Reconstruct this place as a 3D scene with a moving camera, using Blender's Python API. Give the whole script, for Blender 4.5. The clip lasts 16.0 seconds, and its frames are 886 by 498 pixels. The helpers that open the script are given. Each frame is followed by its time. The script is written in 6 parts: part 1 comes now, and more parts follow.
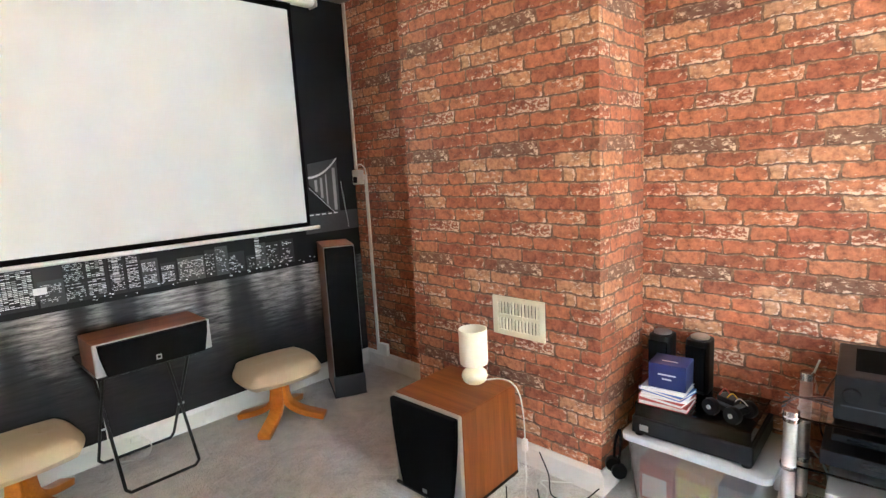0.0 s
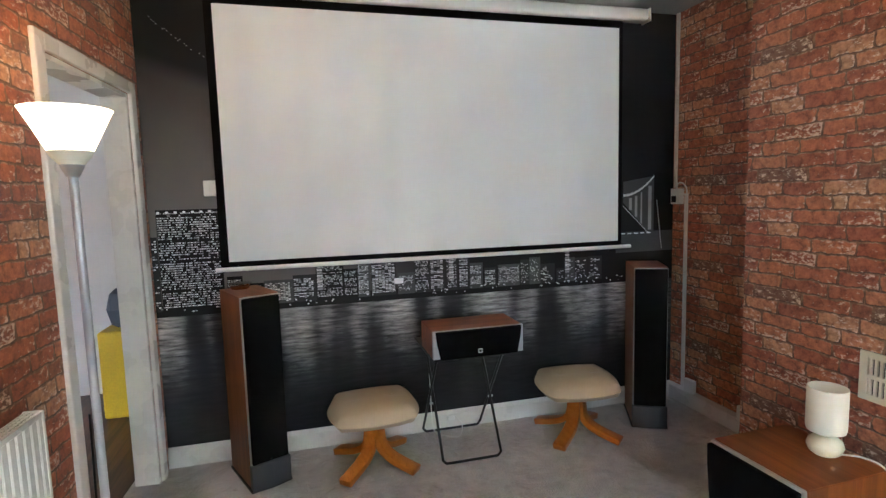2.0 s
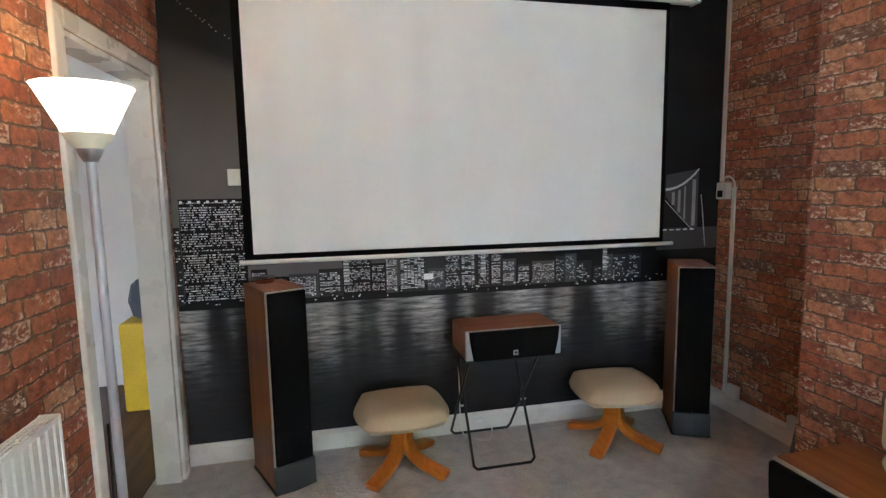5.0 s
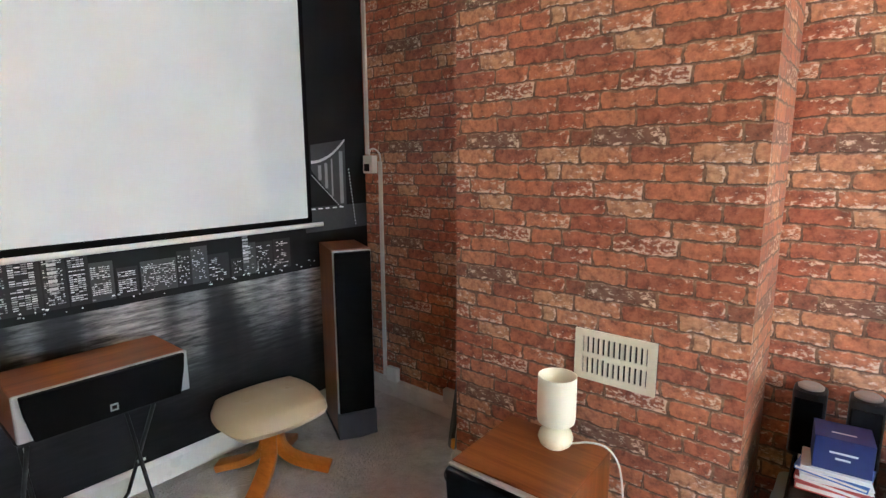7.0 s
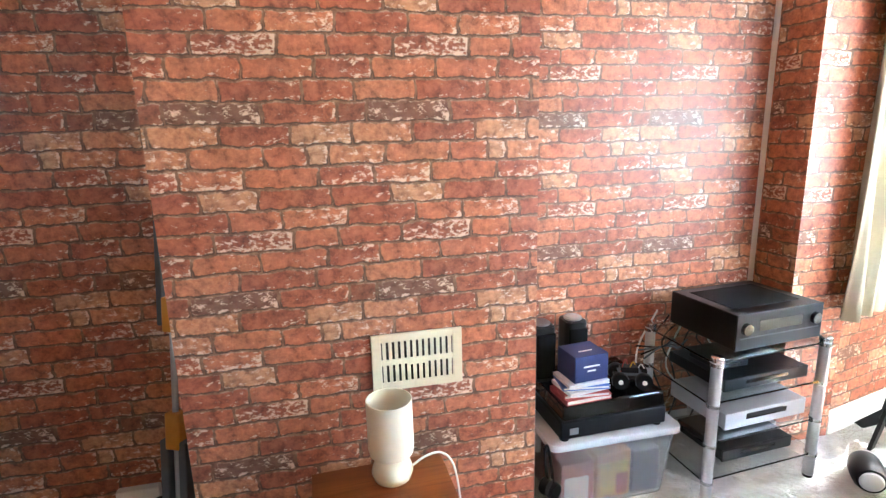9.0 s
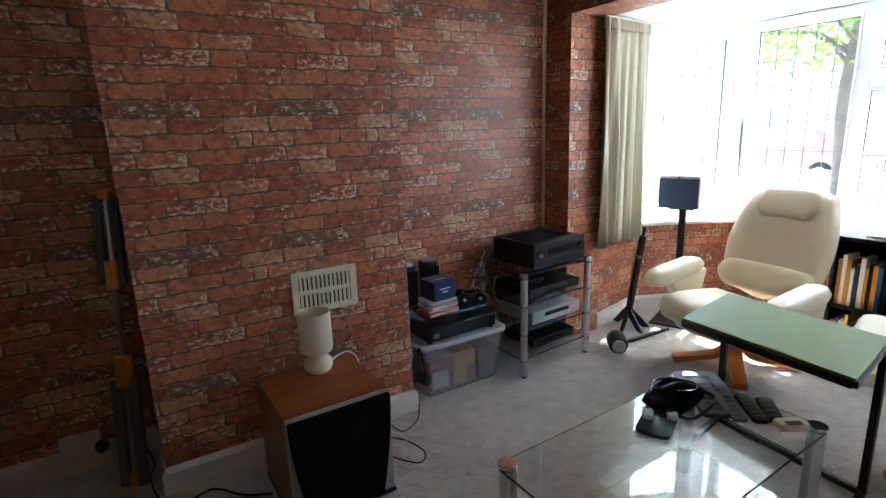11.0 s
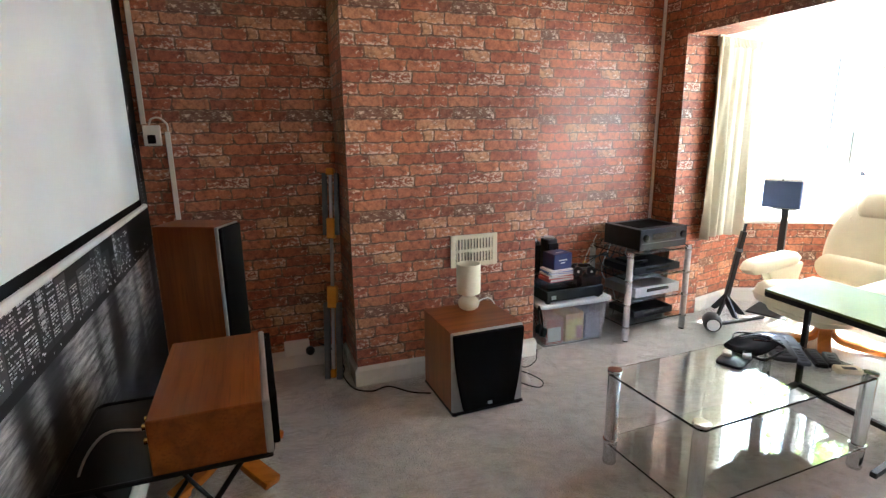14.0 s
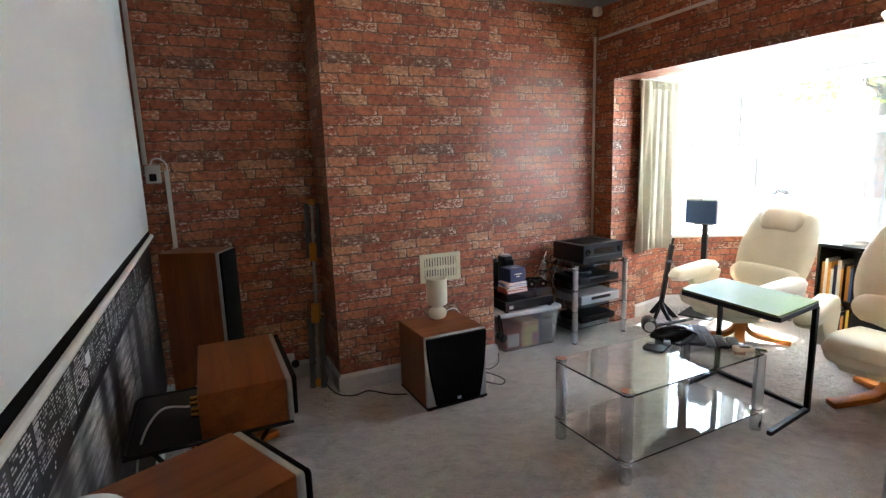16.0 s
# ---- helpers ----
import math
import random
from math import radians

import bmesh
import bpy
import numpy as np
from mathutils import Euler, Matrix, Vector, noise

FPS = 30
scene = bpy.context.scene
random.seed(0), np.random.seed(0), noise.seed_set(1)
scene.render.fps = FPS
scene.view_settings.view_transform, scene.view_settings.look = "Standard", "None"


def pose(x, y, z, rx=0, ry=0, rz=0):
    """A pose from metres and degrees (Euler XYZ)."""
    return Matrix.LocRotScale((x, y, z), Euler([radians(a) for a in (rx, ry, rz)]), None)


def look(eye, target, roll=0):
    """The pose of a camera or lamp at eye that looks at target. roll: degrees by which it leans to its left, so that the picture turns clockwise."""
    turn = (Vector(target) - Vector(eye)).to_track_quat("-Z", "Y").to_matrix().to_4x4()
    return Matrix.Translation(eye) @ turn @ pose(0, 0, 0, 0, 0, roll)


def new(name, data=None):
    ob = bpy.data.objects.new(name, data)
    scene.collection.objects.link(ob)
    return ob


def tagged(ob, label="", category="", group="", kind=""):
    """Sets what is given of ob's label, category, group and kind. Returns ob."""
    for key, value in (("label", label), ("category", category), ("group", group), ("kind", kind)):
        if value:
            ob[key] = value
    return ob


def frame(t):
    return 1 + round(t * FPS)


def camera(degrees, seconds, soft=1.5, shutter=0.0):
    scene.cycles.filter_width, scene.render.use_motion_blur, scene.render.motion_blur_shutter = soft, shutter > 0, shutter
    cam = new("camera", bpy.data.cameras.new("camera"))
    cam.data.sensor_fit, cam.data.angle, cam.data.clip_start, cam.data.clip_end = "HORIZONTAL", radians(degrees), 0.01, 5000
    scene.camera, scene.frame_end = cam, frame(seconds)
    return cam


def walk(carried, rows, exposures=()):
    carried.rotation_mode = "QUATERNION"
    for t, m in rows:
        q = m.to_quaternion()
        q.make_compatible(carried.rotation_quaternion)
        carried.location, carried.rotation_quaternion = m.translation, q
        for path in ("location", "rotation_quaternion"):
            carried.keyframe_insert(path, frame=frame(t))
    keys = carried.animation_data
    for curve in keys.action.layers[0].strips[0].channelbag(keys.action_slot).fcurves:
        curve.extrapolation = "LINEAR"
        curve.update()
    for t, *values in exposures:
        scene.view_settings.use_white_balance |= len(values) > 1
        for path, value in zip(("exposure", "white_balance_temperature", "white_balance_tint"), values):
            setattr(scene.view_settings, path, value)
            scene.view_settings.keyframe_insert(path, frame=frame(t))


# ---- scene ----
cam = camera(81.1, 16.0, soft=1.4)
PATH = [
    (0, (0.997, 0.71, 1.466), (-0.385, 2.121, 1.157), -3.1),
    (0.5, (0.97, 0.699, 1.465), (-0.575, 1.939, 1.197), -2.6),
    (1, (0.942, 0.675, 1.474), (-0.767, 1.679, 1.215), -2.8),
    (1.5, (0.924, 0.641, 1.484), (-0.908, 1.405, 1.243), -2.6),
    (2, (0.919, 0.577, 1.483), (-1.004, 1.081, 1.277), -1.6),
    (2.5, (0.905, 0.531, 1.484), (-1.06, 0.845, 1.286), -1.7),
    (3, (0.891, 0.489, 1.477), (-1.092, 0.642, 1.275), -0.6),
    (3.2, (0.899, 0.475, 1.486), (-1.088, 0.56, 1.28), -0.3),
    (5.3, (0.707, 0.556, 1.484), (-1.172, 1.194, 1.239), -1.1),
    (5.5, (0.679, 0.59, 1.475), (-1.131, 1.405, 1.238), -1.3),
    (6, (0.596, 0.698, 1.471), (-1.002, 1.87, 1.205), -1.4),
    (6.5, (0.429, 0.837, 1.457), (-0.988, 2.211, 1.144), -2.8),
    (7, (0.232, 0.901, 1.455), (-1.028, 2.415, 1.117), -0.3),
    (7.5, (-0.012, 0.874, 1.46), (-1.035, 2.557, 1.123), -2.6),
    (8, (-0.22, 0.959, 1.442), (-1.012, 2.759, 1.083), -1.8),
    (8.5, (-0.416, 1.034, 1.474), (-0.849, 2.946, 1.084), -3.3),
    (9, (-0.675, 1.086, 1.459), (-0.258, 2.992, 1.027), -1.6),
    (9.4, (-0.786, 1.064, 1.414), (-0.007, 2.869, 1.056), -1.3),
    (9.5, (-0.824, 1.006, 1.419), (-0.001, 2.793, 1.069), -0.9),
    (9.7, (-0.858, 0.907, 1.419), (0.022, 2.657, 1.022), -0.2),
    (11.8, (-1.313, 0.247, 1.435), (-0.3, 1.912, 0.9737), -2.5),
    (12, (-1.363, 0.202, 1.435), (-0.383, 1.885, 0.9657), -3.3),
    (12.5, (-1.494, 0.103, 1.439), (-0.572, 1.827, 1.003), -2.3),
    (13, (-1.548, 0.062, 1.443), (-0.864, 1.885, 0.9757), -2.0),
    (13.5, (-1.596, 0, 1.441), (-1.038, 1.867, 0.9777), -0.8),
    (14, (-1.633, -0.102, 1.44), (-0.962, 1.731, 0.9917), -0.8),
    (14.5, (-1.656, -0.153, 1.434), (-1.1, 1.712, 0.9627), -0.9),
    (15, (-1.683, -0.239, 1.448), (-1.103, 1.632, 1.029), -0.4),
    (15.5, (-1.763, -0.388, 1.454), (-0.968, 1.408, 1.061), -1.3),
    (16, (-1.843, -0.497, 1.468), (-1.023, 1.297, 1.124), -1.9),
]
STOPS = [(0.0, 5.65), (0.5, 5.5), (1.0, 5.32), (2.0, 4.9), (3.0, 4.95), (5.5, 4.9), (6.5, 5.2), (7.5, 5.56), (8.5, 5.97), (9.2, 6.12), (9.7, 5.95), (11.8, 3.2), (12.3, 3.28), (13.0, 3.95), (13.6, 4.88), (14.5, 5.35), (15.0, 5.45), (15.5, 5.25), (16.0, 4.65)]
WARMTH = [(0.0, 6000), (1.0, 5950), (2.0, 5700), (8.5, 5700), (9.2, 5350), (9.7, 5300), (11.8, 5500), (13.0, 5800), (14.5, 5800), (16.0, 5650)]


def warmth(t):
    for (a, p), (b, q) in zip(WARMTH, WARMTH[1:]):
        if t <= b:
            return p + (q - p) * (t - a) / (b - a)
    return WARMTH[-1][1]


EXPOSURES = [(t, s - 0.27, warmth(t), 1) for t, s in STOPS]
walk(cam, [(t, look(eye, target, roll)) for t, eye, target, roll in PATH], EXPOSURES)

# ---- daylight ----
world = bpy.data.worlds.new("sky")
scene.world = world
world.use_nodes = True
wn = world.node_tree
sky = wn.nodes.new("ShaderNodeTexSky")
sky.sky_type, sky.sun_disc = "NISHITA", False
SUN_UP, SUN_ROUND = radians(63.5), radians(75)
sky.sun_elevation, sky.sun_rotation = SUN_UP, SUN_ROUND
sky.dust_density = 3.5
wn.links.new(sky.outputs[0], wn.nodes["Background"].inputs[0])
wn.nodes["Background"].inputs[1].default_value = 0.15

sun = new("sun", bpy.data.lights.new("sun", "SUN"))
sun.data.energy, sun.data.angle, sun.data.color = 5.0, radians(0.5), (1.0, 0.96, 0.9)
sun.matrix_world = look((0, 0, 0), (-math.sin(SUN_ROUND) * math.cos(SUN_UP), -math.cos(SUN_ROUND) * math.cos(SUN_UP), -math.sin(SUN_UP)))


# ---- node helpers ----
def node(nt, kind, values=(), **settings):
    n = nt.nodes.new(kind)
    for k, v in settings.items():
        setattr(n, k, v)
    for k, v in dict(values).items():
        if isinstance(v, bpy.types.NodeSocket):
            nt.links.new(v, n.inputs[k])
        else:
            n.inputs[k].default_value = v
    return n


def calc(nt, op, a, b=0.0, c=0.0):
    return node(nt, "ShaderNodeMath", {0: a, 1: b, 2: c}, operation=op).outputs[0]


def mixed(nt, fac, a, b, blend="MIX"):
    n = node(nt, "ShaderNodeMix", {0: fac, 6: a, 7: b}, data_type="RGBA", blend_type=blend)
    return n.outputs[2]


def ramp(nt, fac, stops):
    n = node(nt, "ShaderNodeValToRGB", {0: fac})
    el = n.color_ramp.elements
    while len(el) < len(stops):
        el.new(0.5)
    for e, (p, c) in zip(el, stops):
        e.position, e.color = p, (*c, 1)
    return n.outputs[0]


def smooth(nt, x, lo, hi):
    return node(nt, "ShaderNodeMapRange", {0: x, 1: lo, 2: hi}, interpolation_type="SMOOTHSTEP").outputs[0]


def noise_of(nt, vec, scale, detail=3.0, rough=0.55):
    return node(nt, "ShaderNodeTexNoise", {"Vector": vec, "Scale": scale, "Detail": detail, "Roughness": rough}).outputs[0]


def blank(name):
    m = bpy.data.materials.new(name)
    m.use_nodes = True
    nt = m.node_tree
    return m, nt, nt.nodes["Principled BSDF"]


def bumped(nt, bsdf, height, strength, distance):
    b = node(nt, "ShaderNodeBump", {"Height": height, "Strength": strength, "Distance": distance})
    nt.links.new(b.outputs[0], bsdf.inputs["Normal"])


def plain(name, color, rough=0.5, metal=0.0, vary=0.12, grain=60.0, bump=0.0, **extra):
    """A surface with stains at one scale and grain at a finer one."""
    m, nt, b = blank(name)
    pos = node(nt, "ShaderNodeTexCoord").outputs["Object"]
    big, fine = noise_of(nt, pos, 4.0), noise_of(nt, pos, grain)
    dark = tuple(c * (1 - vary) for c in color)
    light = tuple(min(1.0, c * (1 + vary)) for c in color)
    c = ramp(nt, big, [(0.3, dark), (0.7, light)])
    c = mixed(nt, 0.35, c, ramp(nt, fine, [(0.35, dark), (0.65, light)]))
    nt.links.new(c, b.inputs["Base Color"])
    r = node(nt, "ShaderNodeMapRange", {0: big, 1: 0.3, 2: 0.7, 3: max(0.02, rough - 0.06), 4: min(1.0, rough + 0.06)}).outputs[0]
    nt.links.new(r, b.inputs["Roughness"])
    b.inputs["Metallic"].default_value = metal
    for k, v in extra.items():
        b.inputs[k.replace("_", " ")].default_value = v
    if bump:
        bumped(nt, b, fine, 0.5, bump)
    return m


def wood(name, dark, light, along, rough=0.38, size=1.0):
    """Veneer with grain along one axis."""
    m, nt, b = blank(name)
    pos = node(nt, "ShaderNodeTexCoord").outputs["Object"]
    s = [22.0 * size] * 3
    s[along] = 1.2 * size
    mp = node(nt, "ShaderNodeMapping", {0: pos, 3: s}).outputs[0]
    s2 = [130.0] * 3
    s2[along] = 5.0
    mp2 = node(nt, "ShaderNodeMapping", {0: pos, 3: s2}).outputs[0]
    broad = node(nt, "ShaderNodeTexNoise", {"Vector": mp, "Scale": 1.0, "Detail": 4.0, "Distortion": 0.7}).outputs[0]
    pores = noise_of(nt, mp2, 1.0, 2.0)
    c = ramp(nt, broad, [(0.3, dark), (0.5, tuple((x + y) / 2 for x, y in zip(dark, light))), (0.72, light)])
    c = mixed(nt, calc(nt, "MULTIPLY", smooth(nt, pores, 0.5, 0.72), 0.4), c, (*(x * 0.6 for x in dark), 1))
    nt.links.new(c, b.inputs["Base Color"])
    b.inputs["Roughness"].default_value = rough
    b.inputs["Specular IOR Level"].default_value = 0.32
    bumped(nt, b, pores, 0.15, 0.0005)
    return m


# one repeat of the brick print, course by course from the bottom: (left edge, tone, plaster) of each brick
REPEAT, COURSES = 0.547, 9
PRINT = [
    [(0.004, 0.30, 0.95), (0.226, 0.55, 0.10), (0.360, 0.42, 0.35)],
    [(0.049, 0.55, 0.15), (0.199, 0.60, 0.70), (0.389, 0.38, 0.20)],
    [(0.138, 0.40, 0.15), (0.344, 0.38, 0.15), (0.523, 0.85, 0.60)],
    [(0.103, 0.55, 0.10), (0.312, 0.40, 0.60), (0.477, 0.60, 0.75)],
    [(0.163, 0.50, 0.10), (0.285, 0.92, 0.40), (0.344, 0.72, 0.50), (0.512, 0.60, 0.10)],
    [(0.050, 0.33, 0.20), (0.242, 0.85, 0.60), (0.415, 0.75, 0.30)],
    [(0.169, 0.45, 0.10), (0.378, 0.22, 0.15), (0.462, 0.04, 0.75)],
    [(0.061, 0.33, 0.15), (0.283, 0.42, 0.35), (0.427, 0.65, 0.15)],
    [(0.126, 0.50, 0.20), (0.320, 0.38, 0.40), (0.482, 0.58, 0.20)],
]
CELLS = 84


def print_lookup(nt, rows, at):
    """A stepped ramp that tells, for three courses, each brick's left edge, width, tone and plaster."""
    stops = []
    for k, bricks in enumerate(rows):
        n = len(bricks)
        for i in range(-1, n):
            left, tone, white = bricks[i]
            left -= REPEAT if i < 0 else 0.0
            right = bricks[i + 1][0] if i + 1 < n else bricks[0][0] + REPEAT
            cell = max(0, round(left / REPEAT * CELLS))
            stops.append((max(0.0, (k * CELLS + cell - 0.5) / 255), (left + 0.6, right - left, tone, white)))
    r = node(nt, "ShaderNodeValToRGB", {0: at})
    r.color_ramp.interpolation = "CONSTANT"
    el = r.color_ramp.elements
    while len(el) < len(stops):
        el.new(0.99)
    for e, (p, c) in zip(el, stops):
        e.position, e.color = p, c
    return r


def brick_paper():
    """Printed brick wallpaper: a repeat of nine uneven courses, mottled bricks, pale worn patches."""
    m, nt, b = blank("brick_wallpaper")
    uv = node(nt, "ShaderNodeUVMap", uv_map="UVMap").outputs[0]
    wob = node(nt, "ShaderNodeTexNoise", {"Vector": uv, "Scale": 16.0, "Detail": 3.0}).outputs[1]
    off = node(nt, "ShaderNodeVectorMath", {0: wob, 1: (0.5, 0.5, 0.5)}, operation="SUBTRACT").outputs[0]
    off = node(nt, "ShaderNodeVectorMath", {0: off, 3: 0.022}, operation="SCALE").outputs[0]
    uvw = node(nt, "ShaderNodeVectorMath", {0: uv, 1: off}, operation="ADD").outputs[0]
    sep = node(nt, "ShaderNodeSeparateXYZ", {0: uvw})
    high = REPEAT / COURSES
    u = calc(nt, "FLOORED_MODULO", sep.outputs[0], REPEAT)
    vr = calc(nt, "DIVIDE", calc(nt, "FLOORED_MODULO", sep.outputs[1], REPEAT), high)
    row = calc(nt, "MINIMUM", calc(nt, "FLOOR", vr), COURSES - 1.0)
    fv = calc(nt, "SUBTRACT", vr, row)
    cell = calc(nt, "MINIMUM", calc(nt, "FLOOR", calc(nt, "MULTIPLY", u, CELLS / REPEAT)), CELLS - 1.0)
    third = calc(nt, "FLOOR", calc(nt, "DIVIDE", calc(nt, "ADD", row, 0.5), 3.0))
    at = calc(nt, "ADD", calc(nt, "MULTIPLY", calc(nt, "SUBTRACT", row, calc(nt, "MULTIPLY", third, 3.0)), CELLS), calc(nt, "ADD", cell, 0.5))
    at = calc(nt, "DIVIDE", at, 255.0)
    looks = [print_lookup(nt, PRINT[k:k + 3], at) for k in (0, 3, 6)]
    second, last = calc(nt, "GREATER_THAN", third, 0.5), calc(nt, "GREATER_THAN", third, 1.5)
    info = mixed(nt, last, mixed(nt, second, looks[0].outputs[0], looks[1].outputs[0]), looks[2].outputs[0])
    white = node(nt, "ShaderNodeMix", {0: second, 2: looks[0].outputs[1], 3: looks[1].outputs[1]}).outputs[0]
    white = node(nt, "ShaderNodeMix", {0: last, 2: white, 3: looks[2].outputs[1]}).outputs[0]
    ch = node(nt, "ShaderNodeSeparateColor", {0: info})
    lu = calc(nt, "SUBTRACT", u, calc(nt, "SUBTRACT", ch.outputs[0], 0.6))
    wide, tone = ch.outputs[1], ch.outputs[2]
    # each brick of the repeat has its own mottling
    key = calc(nt, "ADD", calc(nt, "MULTIPLY", row, 5.3), calc(nt, "MULTIPLY", calc(nt, "ADD", tone, calc(nt, "MULTIPLY", wide, 9.0)), 7.7))
    loc = node(nt, "ShaderNodeCombineXYZ", {0: lu, 1: calc(nt, "MULTIPLY", fv, high), 2: key}).outputs[0]
    dv = calc(nt, "MULTIPLY", calc(nt, "MINIMUM", fv, calc(nt, "SUBTRACT", 1.0, fv)), high)
    du = calc(nt, "MINIMUM", lu, calc(nt, "SUBTRACT", wide, lu))
    fine = noise_of(nt, loc, 95.0, 4.0, 0.65)
    mid = noise_of(nt, loc, 34.0, 5.0, 0.65)
    # rounded corners: smooth minimum of the two edge distances
    d = node(nt, "ShaderNodeMath", {0: du, 1: dv, 2: 0.008}, operation="SMOOTH_MIN").outputs[0]
    d = calc(nt, "ADD", d, calc(nt, "MULTIPLY", calc(nt, "SUBTRACT", mid, 0.5), 0.014))
    face = smooth(nt, d, 0.0028, 0.0064)
    rim = calc(nt, "MULTIPLY", smooth(nt, d, 0.0004, 0.0028), calc(nt, "SUBTRACT", 1.0, smooth(nt, d, 0.0036, 0.0075)))
    c = ramp(nt, tone, [(0.0, (0.21, 0.098, 0.058)), (0.2, (0.26, 0.096, 0.050)), (0.38, (0.35, 0.108, 0.054)), (0.55, (0.47, 0.165, 0.079)), (0.75, (0.50, 0.235, 0.122)), (1.0, (0.54, 0.34, 0.20))])
    c = mixed(nt, 1.0, c, ramp(nt, mid, [(0.30, (0.40, 0.34, 0.31)), (0.47, (0.92, 0.88, 0.85)), (0.72, (1.38, 1.45, 1.45))]), "MULTIPLY")
    c = mixed(nt, 0.5, c, ramp(nt, fine, [(0.3, (0.25, 0.2, 0.18)), (0.7, (0.75, 0.7, 0.66))]), "SOFT_LIGHT")
    # old plaster: worn patches and a broken rim, most of it low on the brick and at its right end
    lift = calc(nt, "MULTIPLY", calc(nt, "SUBTRACT", white, 0.50), 0.15)
    edge = calc(nt, "MULTIPLY", calc(nt, "SUBTRACT", 1.0, calc(nt, "ADD", smooth(nt, d, 0.005, 0.018), calc(nt, "MULTIPLY", fv, 1.0))), 0.04)
    endw = calc(nt, "MULTIPLY", smooth(nt, calc(nt, "DIVIDE", lu, wide), 0.4, 0.95), 0.075)
    patch = noise_of(nt, node(nt, "ShaderNodeMapping", {0: loc, 1: (7.3, 2.1, 0.0), 3: (0.75, 1.3, 1.0)}).outputs[0], 46.0, 5.0, 0.68)
    worn = calc(nt, "ADD", calc(nt, "ADD", patch, lift), calc(nt, "ADD", edge, endw))
    c = mixed(nt, calc(nt, "MULTIPLY", smooth(nt, worn, 0.56, 0.67), 0.78), c, (0.86, 0.69, 0.53, 1))
    sooty = smooth(nt, calc(nt, "SUBTRACT", calc(nt, "ADD", mid, 0.10), tone), 0.38, 0.6)
    c = mixed(nt, calc(nt, "MULTIPLY", calc(nt, "MULTIPLY", sooty, 0.4), calc(nt, "SUBTRACT", 1.0, smooth(nt, worn, 0.56, 0.64))), c, (0.13, 0.085, 0.06, 1))
    joint = ramp(nt, noise_of(nt, uv, 30.0, 4.0, 0.65), [(0.3, (0.095, 0.042, 0.021)), (0.5, (0.19, 0.096, 0.050)), (0.72, (0.34, 0.20, 0.115))])
    c = mixed(nt, face, joint, c)
    # the print's dark line along each brick's lower edge and pale line along its upper one
    under = calc(nt, "MULTIPLY", calc(nt, "MULTIPLY", rim, smooth(nt, fv, 0.5, 0.2)), smooth(nt, fine, 0.3, 0.5))
    c = mixed(nt, calc(nt, "MULTIPLY", under, 0.8), c, (0.045, 0.020, 0.012, 1))
    over = calc(nt, "MULTIPLY", calc(nt, "MULTIPLY", rim, smooth(nt, fv, 0.7, 0.9)), smooth(nt, mid, 0.42, 0.6))
    c = mixed(nt, calc(nt, "MULTIPLY", over, 0.4), c, (0.74, 0.52, 0.39, 1))
    nt.links.new(c, b.inputs["Base Color"])
    nt.links.new(node(nt, "ShaderNodeMapRange", {0: mid, 1: 0.3, 2: 0.7, 3: 0.40, 4: 0.54}).outputs[0], b.inputs["Roughness"])
    b.inputs["Specular IOR Level"].default_value = 0.6
    bumped(nt, b, calc(nt, "ADD", face, calc(nt, "MULTIPLY", fine, 0.5)), 0.25, 0.0012)
    return m


def carpet_mat():
    m, nt, b = blank("carpet")
    pos = node(nt, "ShaderNodeTexCoord").outputs["Object"]
    pile, tuft, worn, trod = noise_of(nt, pos, 240.0, 3.0), noise_of(nt, pos, 50.0, 4.0, 0.7), noise_of(nt, pos, 2.6, 4.0), noise_of(nt, pos, 13.0, 5.0, 0.65)
    c = ramp(nt, pile, [(0.28, (0.239, 0.212, 0.184)), (0.72, (0.699, 0.644, 0.584))])
    c = mixed(nt, 0.5, c, ramp(nt, tuft, [(0.32, (0.258, 0.225, 0.198)), (0.68, (0.681, 0.626, 0.561))]))
    c = mixed(nt, 0.6, c, ramp(nt, trod, [(0.38, (0.276, 0.244, 0.213)), (0.5, (0.497, 0.451, 0.405)), (0.64, (0.718, 0.662, 0.598))]))
    c = mixed(nt, 0.3, c, ramp(nt, worn, [(0.35, (0.368, 0.331, 0.294)), (0.65, (0.644, 0.589, 0.529))]))
    nt.links.new(c, b.inputs["Base Color"])
    b.inputs["Roughness"].default_value = 1.0
    b.inputs["Sheen Weight"].default_value = 1.0
    b.inputs["Sheen Roughness"].default_value = 0.32
    h = calc(nt, "ADD", pile, calc(nt, "ADD", calc(nt, "MULTIPLY", tuft, 2.0), calc(nt, "MULTIPLY", trod, 4.0)))
    bumped(nt, b, h, 1.0, 0.010)
    return m


